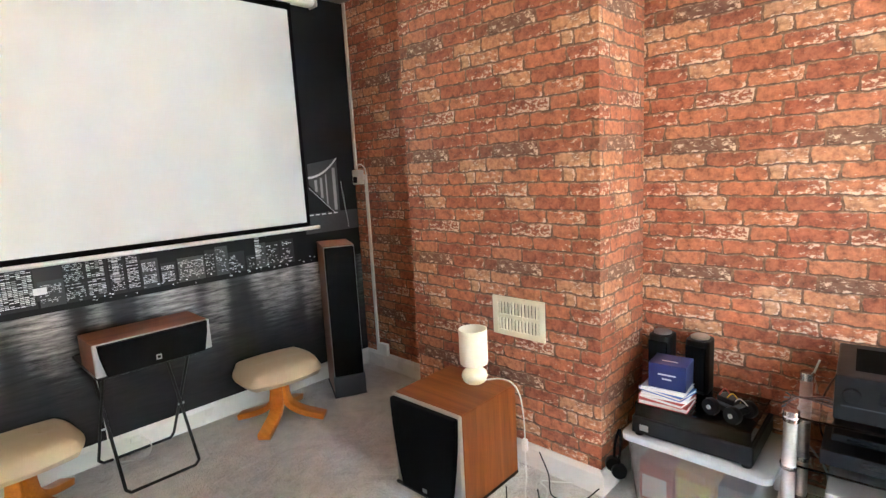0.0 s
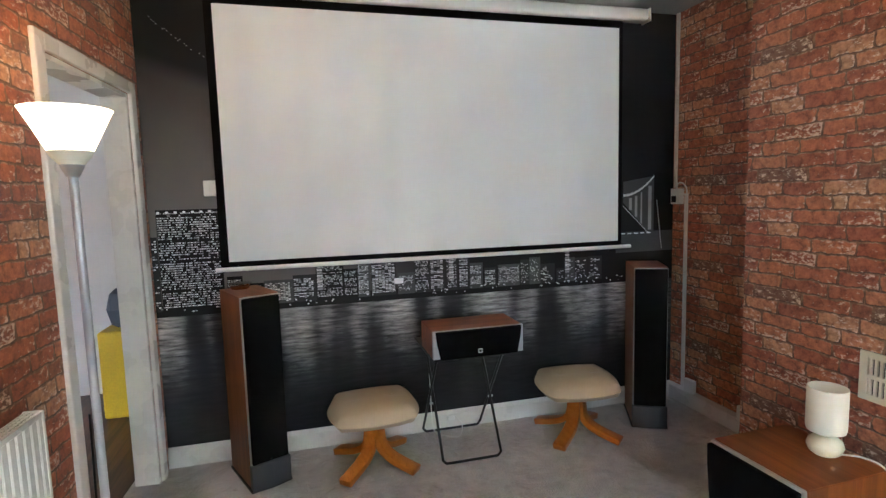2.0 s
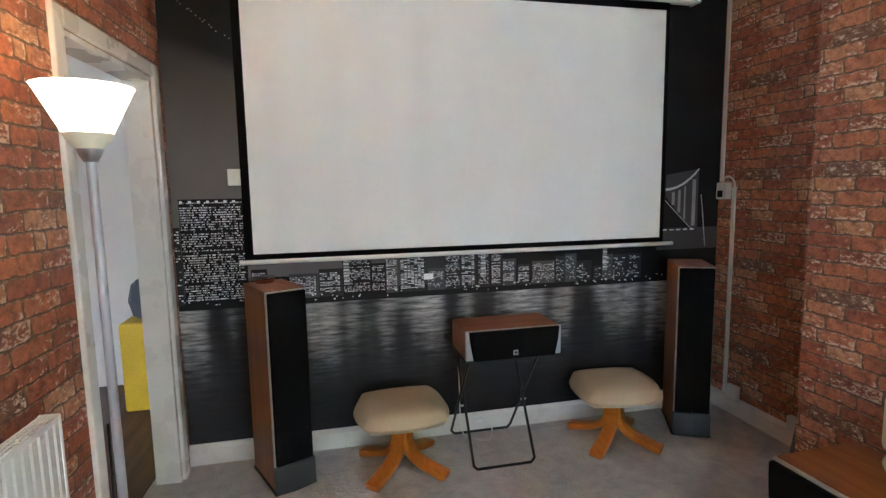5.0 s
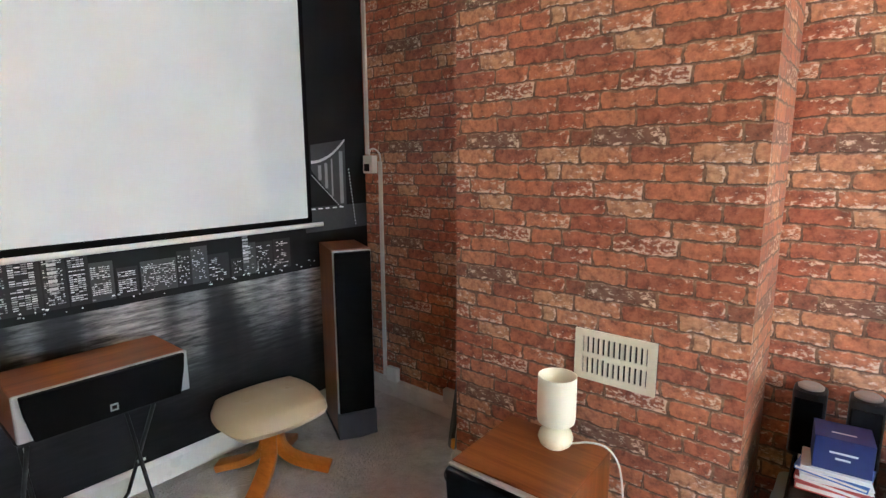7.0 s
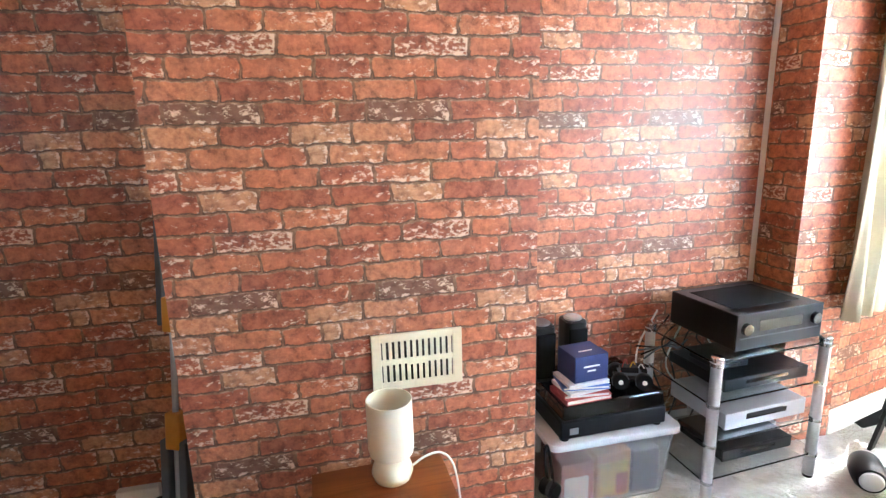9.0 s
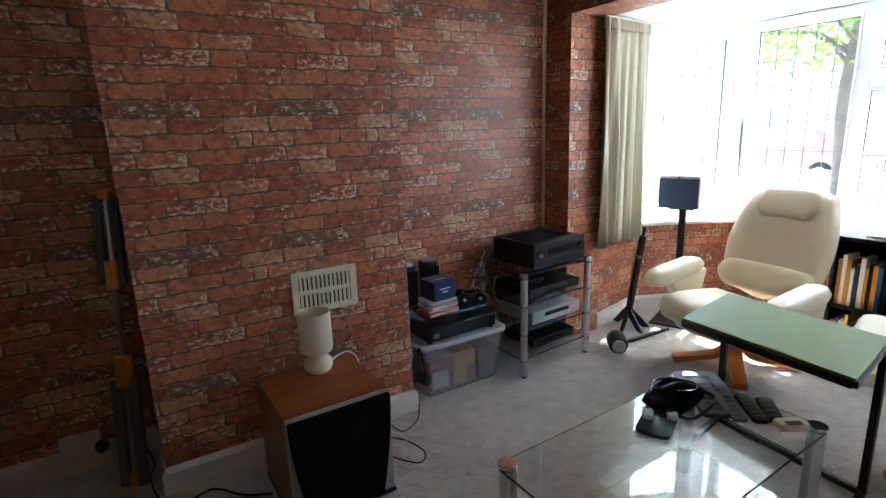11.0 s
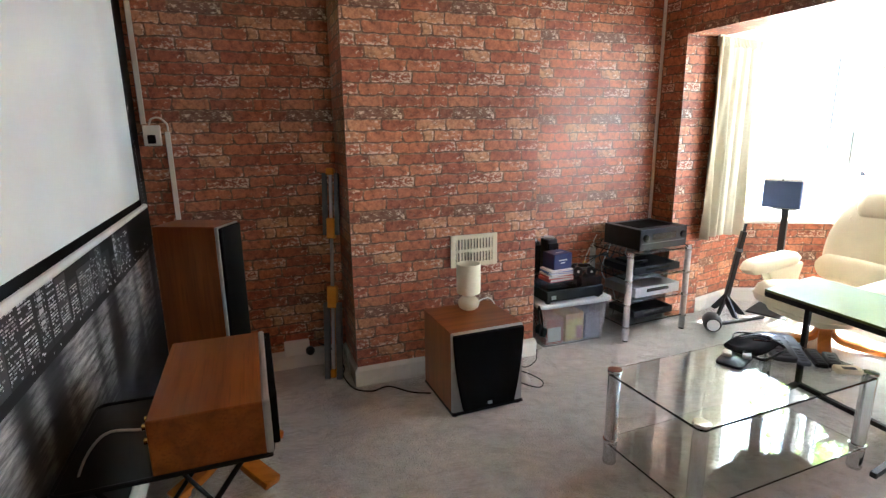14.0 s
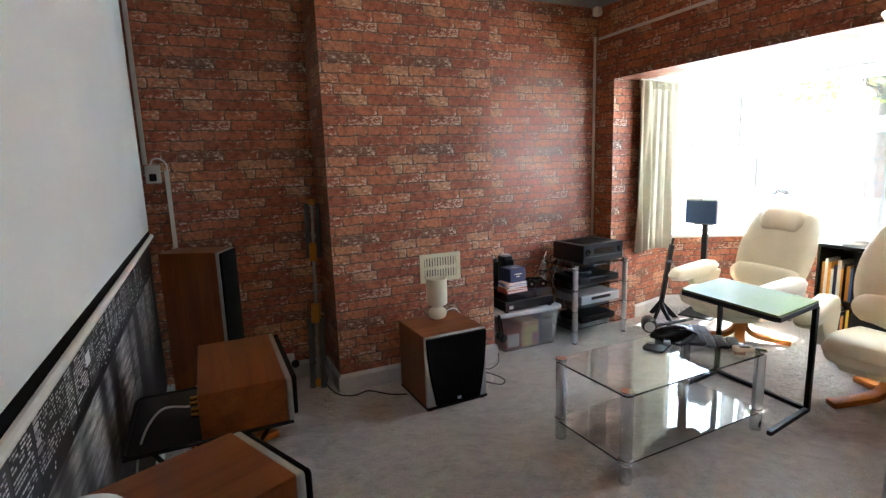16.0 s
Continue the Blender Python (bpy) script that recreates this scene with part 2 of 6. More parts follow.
def water_print():
    """The printed river: dark, with upright pale reflections broken by fine ripples."""
    m, nt, b = blank("mural_water")
    uv = node(nt, "ShaderNodeUVMap", uv_map="UVMap").outputs[0]
    col = noise_of(nt, node(nt, "ShaderNodeMapping", {0: uv, 3: (3.1, 0.5, 1)}).outputs[0], 1.0, 2.0, 0.6)
    rip = noise_of(nt, node(nt, "ShaderNodeMapping", {0: uv, 3: (6.0, 48.0, 1)}).outputs[0], 1.0, 4.0, 0.7)
    v = node(nt, "ShaderNodeSeparateXYZ", {0: uv}).outputs[1]
    near = smooth(nt, v, 0.22, 0.84)
    glow = calc(nt, "MULTIPLY", smooth(nt, col, 0.36, 0.66), calc(nt, "MULTIPLY", calc(nt, "POWER", near, 1.6), 0.85))
    glow = calc(nt, "MULTIPLY", glow, node(nt, "ShaderNodeMapRange", {0: rip, 1: 0.3, 2: 0.7, 3: 0.12, 4: 1.15}).outputs[0])
    c = ramp(nt, calc(nt, "ADD", glow, calc(nt, "MULTIPLY", rip, 0.07)), [(0.0, (0.010, 0.010, 0.011)), (0.12, (0.045, 0.044, 0.045)), (0.45, (0.30, 0.29, 0.28)), (0.9, (0.70, 0.67, 0.63))])
    nt.links.new(c, b.inputs["Base Color"])
    b.inputs["Roughness"].default_value = 0.6
    b.inputs["Specular IOR Level"].default_value = 0.2
    return m


def sky_print():
    m, nt, b = blank("mural_sky")
    uv = node(nt, "ShaderNodeUVMap", uv_map="UVMap").outputs[0]
    sep = node(nt, "ShaderNodeSeparateXYZ", {0: uv})
    haze = noise_of(nt, uv, 3.0)
    # lit haze under a slanting cloud edge, fading along the wall
    z, y = sep.outputs[1], sep.outputs[0]
    edge = smooth(nt, calc(nt, "ADD", z, calc(nt, "MULTIPLY", calc(nt, "ADD", y, 0.25), 0.34)), 2.30, 2.18)
    g = calc(nt, "MULTIPLY", edge, calc(nt, "MULTIPLY", smooth(nt, z, 2.6, 1.35), smooth(nt, y, 1.6, 0.1)))
    g = calc(nt, "ADD", g, calc(nt, "MULTIPLY", calc(nt, "SUBTRACT", haze, 0.45), 0.08))
    c = ramp(nt, g, [(0.0, (0.010, 0.010, 0.010)), (0.3, (0.055, 0.050, 0.047)), (1.0, (0.17, 0.152, 0.14))])
    nt.links.new(c, b.inputs["Base Color"])
    b.inputs["Roughness"].default_value = 0.6
    b.inputs["Specular IOR Level"].default_value = 0.2
    return m


def glass_mat(name, tint=(0.95, 1.0, 0.97), rough=0.0):
    m, nt, b = blank(name)
    b.inputs["Base Color"].default_value = (*tint, 1)
    b.inputs["Roughness"].default_value = rough
    b.inputs["Transmission Weight"].default_value = 1.0
    b.inputs["IOR"].default_value = 1.5
    return m


def glow_mat(name, color, strength, base=(0.85, 0.82, 0.75)):
    m, nt, b = blank(name)
    b.inputs["Base Color"].default_value = (*base, 1)
    b.inputs["Emission Color"].default_value = (*color, 1)
    b.inputs["Emission Strength"].default_value = strength
    b.inputs["Roughness"].default_value = 0.35
    return m


BRICK, CARPET, WATER, NIGHT = brick_paper(), carpet_mat(), water_print(), sky_print()
# room and hall ceiling white is darkened to hold down bounced light
CEIL = plain("ceiling_paint_dimmed", (0.34, 0.335, 0.325), 0.8, vary=0.03, grain=120, bump=0.0006)
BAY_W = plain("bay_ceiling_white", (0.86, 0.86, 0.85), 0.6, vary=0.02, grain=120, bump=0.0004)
GLOSS = plain("white_gloss", (0.72, 0.70, 0.65), 0.28, vary=0.04)
UPVC = plain("upvc", (0.82, 0.83, 0.83), 0.3, vary=0.02)
PLASTIC = plain("white_plastic", (0.78, 0.77, 0.73), 0.4, vary=0.04)
CREAM_P = plain("cream_plastic", (0.74, 0.68, 0.50), 0.42, vary=0.06)
DARK = plain("vent_dark", (0.03, 0.026, 0.02), 0.9)
SCREEN_W = plain("screen_white", (0.79, 0.805, 0.785), 0.85, vary=0.02, grain=200)
# the hanging cloth waves slightly from side to side
snt = SCREEN_W.node_tree
wave = noise_of(snt, node(snt, "ShaderNodeMapping", {0: node(snt, "ShaderNodeTexCoord").outputs["Object"], 3: (0.0, 2.1, 0.12)}).outputs[0], 1.0, 1.0)
bumped(snt, snt.nodes["Principled BSDF"], wave, 1.0, 0.10)
BLACK_F = plain("black_fabric", (0.004, 0.004, 0.004), 0.9, vary=0.3, grain=400, bump=0.0004, Specular_IOR_Level=0.12)
BLACK = plain("black_plastic", (0.006, 0.006, 0.0065), 0.38, vary=0.25, Specular_IOR_Level=0.3)
BLACK_M = plain("black_metal", (0.008, 0.008, 0.0085), 0.42, vary=0.25, Specular_IOR_Level=0.35)
BLACK_G = plain("black_gloss", (0.010, 0.010, 0.011), 0.12, vary=0.2)
WALNUT_V = wood("walnut_upright", (0.165, 0.043, 0.009), (0.28, 0.082, 0.018), 2)
WALNUT_H = wood("walnut_level", (0.19, 0.050, 0.010), (0.32, 0.095, 0.021), 1)
WALNUT_X = wood("walnut_top", (0.19, 0.050, 0.010), (0.32, 0.095, 0.021), 0)
BENT = wood("honey_bentwood", (0.42, 0.115, 0.010), (0.56, 0.18, 0.022), 0, 0.3)
LEATHER = plain("beige_leather", (0.50, 0.385, 0.235), 0.45, vary=0.07, grain=220, bump=0.0007)
CREAM_L = plain("cream_leather", (0.64, 0.56, 0.39), 0.42, vary=0.07, grain=180, bump=0.0008)
SILVER = plain("satin_silver", (0.50, 0.50, 0.51), 0.35, 0.9, vary=0.06)
SILVER_P = plain("silver_plastic", (0.40, 0.40, 0.41), 0.38, 0.3, vary=0.06)
GREY_P = plain("slate_grey_plinth", (0.05, 0.054, 0.062), 0.5, vary=0.1)
CHROME = plain("chrome", (0.60, 0.61, 0.62), 0.10, 1.0, vary=0.04)
BRASS = plain("brass", (0.65, 0.42, 0.13), 0.25, 1.0, vary=0.1)
CERAMIC = plain("cream_ceramic", (0.80, 0.74, 0.53), 0.25, vary=0.05)
SHADE_C = plain("cream_shade", (0.82, 0.76, 0.58), 0.7, vary=0.03)
ORANGE_P = plain("orange_plastic", (0.62, 0.26, 0.02), 0.45, vary=0.1)
SLATE_B = plain("blue_grey_plastic", (0.10, 0.115, 0.14), 0.5, vary=0.12)
CURTAIN = plain("cream_curtain", (0.52, 0.48, 0.36), 0.9, vary=0.05, grain=300, bump=0.0006, Transmission_Weight=0.0)
GREEN_T = plain("dark_green_board", (0.145, 0.18, 0.045), 0.42, vary=0.1, Specular_IOR_Level=0.25)
BLUE_F = plain("blue_grey_cloth", (0.045, 0.07, 0.15), 0.8, vary=0.1, grain=300)
PINE = wood("pale_wood_side", (0.33, 0.18, 0.085), (0.48, 0.29, 0.15), 2)
NAVY = plain("navy_card", (0.014, 0.022, 0.10), 0.5, vary=0.1)
RED_B = plain("red_cover", (0.42, 0.06, 0.04), 0.5)
WHITE_B = plain("white_cover", (0.75, 0.74, 0.72), 0.5, vary=0.05)
BLUE_B = plain("blue_cover", (0.05, 0.14, 0.42), 0.5)
YELLOW = plain("yellow_plastic", (0.72, 0.48, 0.02), 0.45)
PAPER = plain("paper", (0.72, 0.69, 0.62), 0.8, vary=0.08)
TABLE_GLASS = glass_mat("table_glass", (0.93, 0.98, 0.955))
TABLE_GLASS.node_tree.nodes["Principled BSDF"].inputs["IOR"].default_value = 1.62
PANE_GLASS = glass_mat("pane_glass", (1, 1, 1))
TUB = glass_mat("frosted_clear_plastic", (0.93, 0.95, 0.97), 0.22)
TUB.node_tree.nodes["Principled BSDF"].inputs["Transmission Weight"].default_value = 0.85
RIM = plain("milky_plastic", (0.55, 0.57, 0.59), 0.4, vary=0.05)
LEAD = plain("lead_came", (0.10, 0.10, 0.10), 0.6)
SHADE_ON = glow_mat("lit_glass_shade", (1.0, 0.80, 0.52), 0.35)
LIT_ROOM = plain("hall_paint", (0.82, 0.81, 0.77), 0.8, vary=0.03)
HALL_FLOOR = wood("dark_hall_boards", (0.06, 0.025, 0.012), (0.14, 0.06, 0.03), 0)
RAD_W = plain("radiator_white", (0.78, 0.77, 0.72), 0.3, vary=0.03)
GREYS = [plain("print_grey_%d" % i, (g, g, g * 0.98), 0.6, vary=0.15, Specular_IOR_Level=0.2) for i, g in enumerate((0.010, 0.030, 0.07, 0.30, 0.62, 0.90))]


# ---- mesh helpers ----
def cube_uv(bm):
    lay = bm.loops.layers.uv.get("UVMap") or bm.loops.layers.uv.new("UVMap")
    for f in bm.faces:
        n = f.normal
        for l in f.loops:
            x, y, z = l.vert.co
            if abs(n.z) > 0.7:
                l[lay].uv = (x, y)
            elif abs(n.x) > abs(n.y):
                l[lay].uv = (y, z)
            else:
                l[lay].uv = (x, z)


def part(name, bm, material, parent=None, label="", smoothed=False, uv=False):
    bm.normal_update()
    if uv:
        cube_uv(bm)
    me = bpy.data.meshes.new(name)
    bm.to_mesh(me)
    bm.free()
    for m in (material if isinstance(material, (list, tuple)) else [material]):
        me.materials.append(m)
    if smoothed:
        me.polygons.foreach_set("use_smooth", [True] * len(me.polygons))
        me.set_sharp_from_angle(angle=radians(38))
    ob = new(name, me)
    if parent:
        ob.parent = parent
    if label:
        tagged(ob, label)
    return ob


def thing(name, m, label, category, group="", kind=""):
    ob = new(name)
    ob.empty_display_size = 0.1
    ob.matrix_world = m
    return tagged(ob, label, category, group, kind)


def box(x0, x1, y0, y1, z0, z1, bevel=0.0, seg=2, bm=None, m=None):
    own = bmesh.new()
    r = bmesh.ops.create_cube(own, size=1.0)
    bmesh.ops.transform(own, matrix=Matrix.Translation(((x0 + x1) / 2, (y0 + y1) / 2, (z0 + z1) / 2)) @ Matrix.Diagonal((abs(x1 - x0), abs(y1 - y0), abs(z1 - z0), 1)), verts=own.verts)
    if bevel:
        bmesh.ops.bevel(own, geom=own.edges[:], offset=bevel, segments=seg, affect="EDGES", profile=0.5)
    if m:
        bmesh.ops.transform(own, matrix=m, verts=own.verts)
    return joined(bm, own)


def joined(bm, own):
    if bm is None:
        return own
    me = bpy.data.meshes.new("tmp")
    own.to_mesh(me)
    own.free()
    bm.from_mesh(me)
    bpy.data.meshes.remove(me)
    return bm


def lathe(profile, seg=32, bm=None, m=None):
    """Turned shape from (radius, z) pairs; a radius of 0 closes it."""
    own = bmesh.new()
    rings = []
    for r, z in profile:
        if r == 0:
            rings.append([own.verts.new((0, 0, z))])
        else:
            rings.append([own.verts.new((r * math.cos(2 * math.pi * i / seg), r * math.sin(2 * math.pi * i / seg), z)) for i in range(seg)])
    for a, b in zip(rings, rings[1:]):
        for i in range(seg):
            j = (i + 1) % seg
            if len(a) == 1:
                own.faces.new((a[0], b[j], b[i]))
            elif len(b) == 1:
                own.faces.new((a[i], a[j], b[0]))
            else:
                own.faces.new((a[i], a[j], b[j], b[i]))
    bmesh.ops.recalc_face_normals(own, faces=own.faces[:])
    if m:
        bmesh.ops.transform(own, matrix=m, verts=own.verts)
    return joined(bm, own)


def tube(points, r, seg=10, bm=None, close=False):
    """A round bar along points."""
    own = bmesh.new()
    pts = [Vector(p) for p in points]
    n = len(pts)
    rings = []
    up = None
    for i, p in enumerate(pts):
        if close:
            d = (pts[(i + 1) % n] - pts[i - 1]).normalized()
        else:
            d = (pts[min(i + 1, n - 1)] - pts[max(i - 1, 0)]).normalized()
        if up is None:
            up = Vector((0, 0, 1)) if abs(d.z) < 0.9 else Vector((1, 0, 0))
        s = d.cross(up).normalized()
        up = s.cross(d).normalized()
        rings.append([own.verts.new(p + r * (math.cos(2 * math.pi * k / seg) * s + math.sin(2 * math.pi * k / seg) * up)) for k in range(seg)])
    pairs = list(zip(rings, rings[1:])) + ([(rings[-1], rings[0])] if close else [])
    for a, b in pairs:
        for k in range(seg):
            j = (k + 1) % seg
            own.faces.new((a[k], a[j], b[j], b[k]))
    if not close:
        own.faces.new(rings[0][::-1])
        own.faces.new(rings[-1])
    bmesh.ops.recalc_face_normals(own, faces=own.faces[:])
    return joined(bm, own)


def curve_through(points, steps=8):
    """A smooth line through points (Catmull-Rom)."""
    p = [Vector(q) for q in points]
    p = [2 * p[0] - p[1]] + p + [2 * p[-1] - p[-2]]
    out = []
    for i in range(1, len(p) - 2):
        for k in range(steps):
            t = k / steps
            out.append(0.5 * ((2 * p[i]) + (p[i + 1] - p[i - 1]) * t + (2 * p[i - 1] - 5 * p[i] + 4 * p[i + 1] - p[i + 2]) * t * t + (3 * p[i] - p[i - 1] - 3 * p[i + 1] + p[i + 2]) * t ** 3))
    out.append(p[-2])
    return out


def prism(outline, z0, z1, bevel=0.0, m=None, bm=None, seg=2):
    """An outline in x, y raised from z0 to z1."""
    own = bmesh.new()
    lo = [own.verts.new((x, y, z0)) for x, y in outline]
    hi = [own.verts.new((x, y, z1)) for x, y in outline]
    n = len(outline)
    own.faces.new(lo[::-1])
    own.faces.new(hi)
    for i in range(n):
        j = (i + 1) % n
        own.faces.new((lo[i], lo[j], hi[j], hi[i]))
    bmesh.ops.recalc_face_normals(own, faces=own.faces[:])
    if bevel:
        bmesh.ops.bevel(own, geom=own.edges[:], offset=bevel, segments=seg, affect="EDGES", profile=0.5)
    if m:
        bmesh.ops.transform(own, matrix=m, verts=own.verts)
    return joined(bm, own)


def rounded_rect(w, d, r, seg=6):
    pts = []
    for cx, cy, a in ((w / 2 - r, d / 2 - r, 0), (-w / 2 + r, d / 2 - r, 90), (-w / 2 + r, -d / 2 + r, 180), (w / 2 - r, -d / 2 + r, 270)):
        for k in range(seg + 1):
            t = radians(a + 90 * k / seg)
            pts.append((cx + r * math.cos(t), cy + r * math.sin(t)))
    return pts


def cushion(w, d, h, crown=0.6, n=14, power=3.2, sag=(), m=None):
    """A stuffed pad: squarish rounded outline, swelling top, flatter base. sag: (x, y, depth, radius) button dents."""
    bm = bmesh.new()
    grid = {}
    for side in (1, -1):
        for i in range(n + 1):
            for j in range(n + 1):
                a, b = 2 * i / n - 1, 2 * j / n - 1
                # squircle map
                x = a * math.sqrt(max(0, 1 - 0.34 * b * b))
                y = b * math.sqrt(max(0, 1 - 0.34 * a * a))
                e = max(abs(a), abs(b))
                t = max(0.0, 1 - e ** power) ** 0.5
                z = side * t * h / 2 * (1 if side > 0 else crown)
                px, py = x * w / 2, y * d / 2
                for sx, sy, dep, rad in sag:
                    if side > 0:
                        z -= dep * math.exp(-((px - sx) ** 2 + (py - sy) ** 2) / rad ** 2)
                if e >= 0.999 and side < 0:
                    grid[(side, i, j)] = grid[(1, i, j)]
                else:
                    grid[(side, i, j)] = bm.verts.new((px, py, z))
    for side in (1, -1):
        for i in range(n):
            for j in range(n):
                q = [grid[(side, i, j)], grid[(side, i + 1, j)], grid[(side, i + 1, j + 1)], grid[(side, i, j + 1)]]
                bm.faces.new(q if side > 0 else q[::-1])
    if m:
        bmesh.ops.transform(bm, matrix=m, verts=bm.verts)
    return bm


# ---- the room ----
H = 2.645            # ceiling
WX, FX = -2.17, 1.27  # mural wall, bay wall
DY = -0.24           # door wall
LY, RY, CY = 3.05, 3.08, 2.66  # alcove backs, chimney breast front
CX0, CX1 = -1.155, -0.01
BX, HEAD = 2.75, 2.06  # bay front, bay opening head


# the door wall stands three degrees out of square, turned about the mural corner
SKEW = Matrix.Translation((WX, DY, 0)) @ Matrix.Rotation(radians(-3), 4, "Z") @ Matrix.Translation((-WX, -DY, 0))


def skewed(ob):
    ob.matrix_world = SKEW @ ob.matrix_world
    return ob


def papered(bm, du, dv):
    """Lay the paper on a wall so that a repeat starts at du along it and at dv in height."""
    bm.normal_update()
    cube_uv(bm)
    lay = bm.loops.layers.uv["UVMap"]
    for f in bm.faces:
        for l in f.loops:
            flip = -1 if f.normal.y > 0.5 or f.normal.x < -0.5 else 1
            l[lay].uv = (flip * l[lay].uv.x - du, l[lay].uv.y - dv)
    return bm


PAPER_Z = 1.135 - 2 * REPEAT


def setting(name, bm, material, label="", category="", uv=True):
    ob = part(name, bm, material, uv=uv)
    return tagged(ob, label, category, kind="structure")


setting("floor", prism([(WX - 0.1, DY - 0.14), (3.0, DY - 0.41), (3.0, 3.3), (WX - 0.1, 3.3)], -0.1, 0.0), CARPET, "pale taupe cut-pile carpet, slightly trodden", "carpet")
setting("ceiling", box(WX - 0.1, FX + 0.3, DY - 0.4, 3.3, H, H + 0.1), CEIL, "painted ceiling, its white darkened to cut bounced light", "ceiling")
setting("wall_west", box(WX - 0.12, WX - 0.001, DY - 0.13, 3.2, 0, H), NIGHT, "wall covered with a night skyline photo mural", "wall")
setting("wall_north_alcove", papered(box(WX, CX0, LY, LY + 0.12, 0, H), -1.87, PAPER_Z), BRICK, "alcove wall in red brick-print wallpaper", "wall", uv=False)
setting("chimney_breast", papered(box(CX0, CX1, CY, 3.2, 0, H), -1.01, PAPER_Z), BRICK, "chimney breast in red brick-print wallpaper", "wall", uv=False)
setting("wall_north_east", papered(box(CX1, FX + 0.3, RY, RY + 0.12, 0, H), 0.206, PAPER_Z - 0.03), BRICK, "alcove wall in red brick-print wallpaper", "wall", uv=False)
wb = box(FX, FX + 0.3, 2.87, RY, 0, H)
box(FX, FX + 0.3, 0.05, 2.87, HEAD, H, bm=wb)
box(FX, FX + 0.3, DY - 0.4, 0.05, 0, H, bm=wb)
setting("wall_east", papered(wb, 0.1, PAPER_Z), BRICK, "bay wall with wide opening, red brick-print wallpaper", "wall", uv=False)
# the doorway is cut out between three blocks
DX0, DX1, DH = -2.020, -1.237, 2.026
wb = box(DX1, FX + 0.05, DY - 0.12, DY, 0, H)
box(DX0, DX1, DY - 0.12, DY, DH, H, bm=wb)
box(WX, DX0, DY - 0.12, DY, 0, H, bm=wb)
skewed(setting("wall_south", papered(wb, 0.153, PAPER_Z - 0.0625), BRICK, "door wall in red brick-print wallpaper", "wall", uv=False))

# hall behind the door, an unseen opening added at its end to brighten it
wb = box(-3.6, 1.0, -1.75, -1.65, 0, 2.5)
box(-3.7, -3.6, -1.75, DY - 0.12, 0, 2.5, bm=wb)
box(1.0, 1.1, -1.75, DY - 0.12, 0, 1.0, bm=wb)
box(1.0, 1.1, -1.75, DY - 0.12, 2.4, 2.5, bm=wb)
box(-3.6, WX - 0.12, DY - 0.12, DY, 0, 2.5, bm=wb)
setting("hall_wall", wb, LIT_ROOM, "plain pale hall walls beyond the door", "wall")
setting("hall_floor", box(-3.7, 1.1, -1.75, DY - 0.14, -0.1, -0.004), HALL_FLOOR, "dark wooden hall floor", "floor")
setting("hall_ceiling", box(-3.7, 1.1, -1.75, DY - 0.12, 2.5, 2.6), CEIL, "hall ceiling in the same darkened white", "ceiling")

# skirting boards
def skirting(p, q, high=0.115, thick=0.018):
    p, q = Vector((*p, 0)), Vector((*q, 0))
    d = q - p
    prof = [(0, 0), (thick, 0), (thick, high - 0.022), (thick * 0.6, high - 0.008), (thick * 0.35, high), (0, high)]
    n = Vector((-d.y, d.x, 0)).normalized()
    bm = bmesh.new()
    ra = [bm.verts.new(p + n * a + Vector((0, 0, b))) for a, b in prof]
    rb = [bm.verts.new(q + n * a + Vector((0, 0, b))) for a, b in prof]
    k = len(prof)
    bm.faces.new(ra)
    bm.faces.new(rb[::-1])
    for i in range(k):
        bm.faces.new((ra[i], rb[i], rb[(i + 1) % k], ra[(i + 1) % k]))
    bmesh.ops.recalc_face_normals(bm, faces=bm.faces[:])
    return setting("baseboard", bm, GLOSS, "white gloss skirting board", "skirting", uv=False)


skirting((WX, LY), (WX, DY))
skirting((CX0 - 0.018, LY), (WX + 0.018, LY))
skirting((CX0, CY - 0.018), (CX0, LY))
skirting((CX1, CY), (CX0, CY))
skirting((CX1, RY), (CX1, CY - 0.018))
skirting((FX, RY), (CX1 + 0.018, RY))
skirting((FX, 2.87), (FX, RY - 0.018))
skewed(skirting((DX1 + 0.068, DY), (FX, DY)))

# the bay
A, B = Vector((2.06, 2.99, 0)), Vector((BX, 2.67, 0))
A2, B2 = Vector((2.06, -0.10, 0)), Vector((BX, 0.22, 0))
SILL = 0.715


def slab(p, q, z0, z1, thick, bm=None):
    """A wall between two plan points, its inner face on the line, thickness to the right of the way."""
    p, q = Vector((p.x, p.y, 0)), Vector((q.x, q.y, 0))
    d = (q - p)
    ang = math.atan2(d.y, d.x)
    m = Matrix.Translation(p) @ Matrix.Rotation(ang, 4, "Z")
    return box(0, d.length, 0, thick, z0, z1, m=m, bm=bm)


def wall_uv(bm, p, q):
    lay = bm.loops.layers.uv.get("UVMap") or bm.loops.layers.uv.new("UVMap")
    d = (q - p).normalized()
    for f in bm.faces:
        for l in f.loops:
            l[lay].uv = (l.vert.co.dot(d), l.vert.co.z)
    return bm


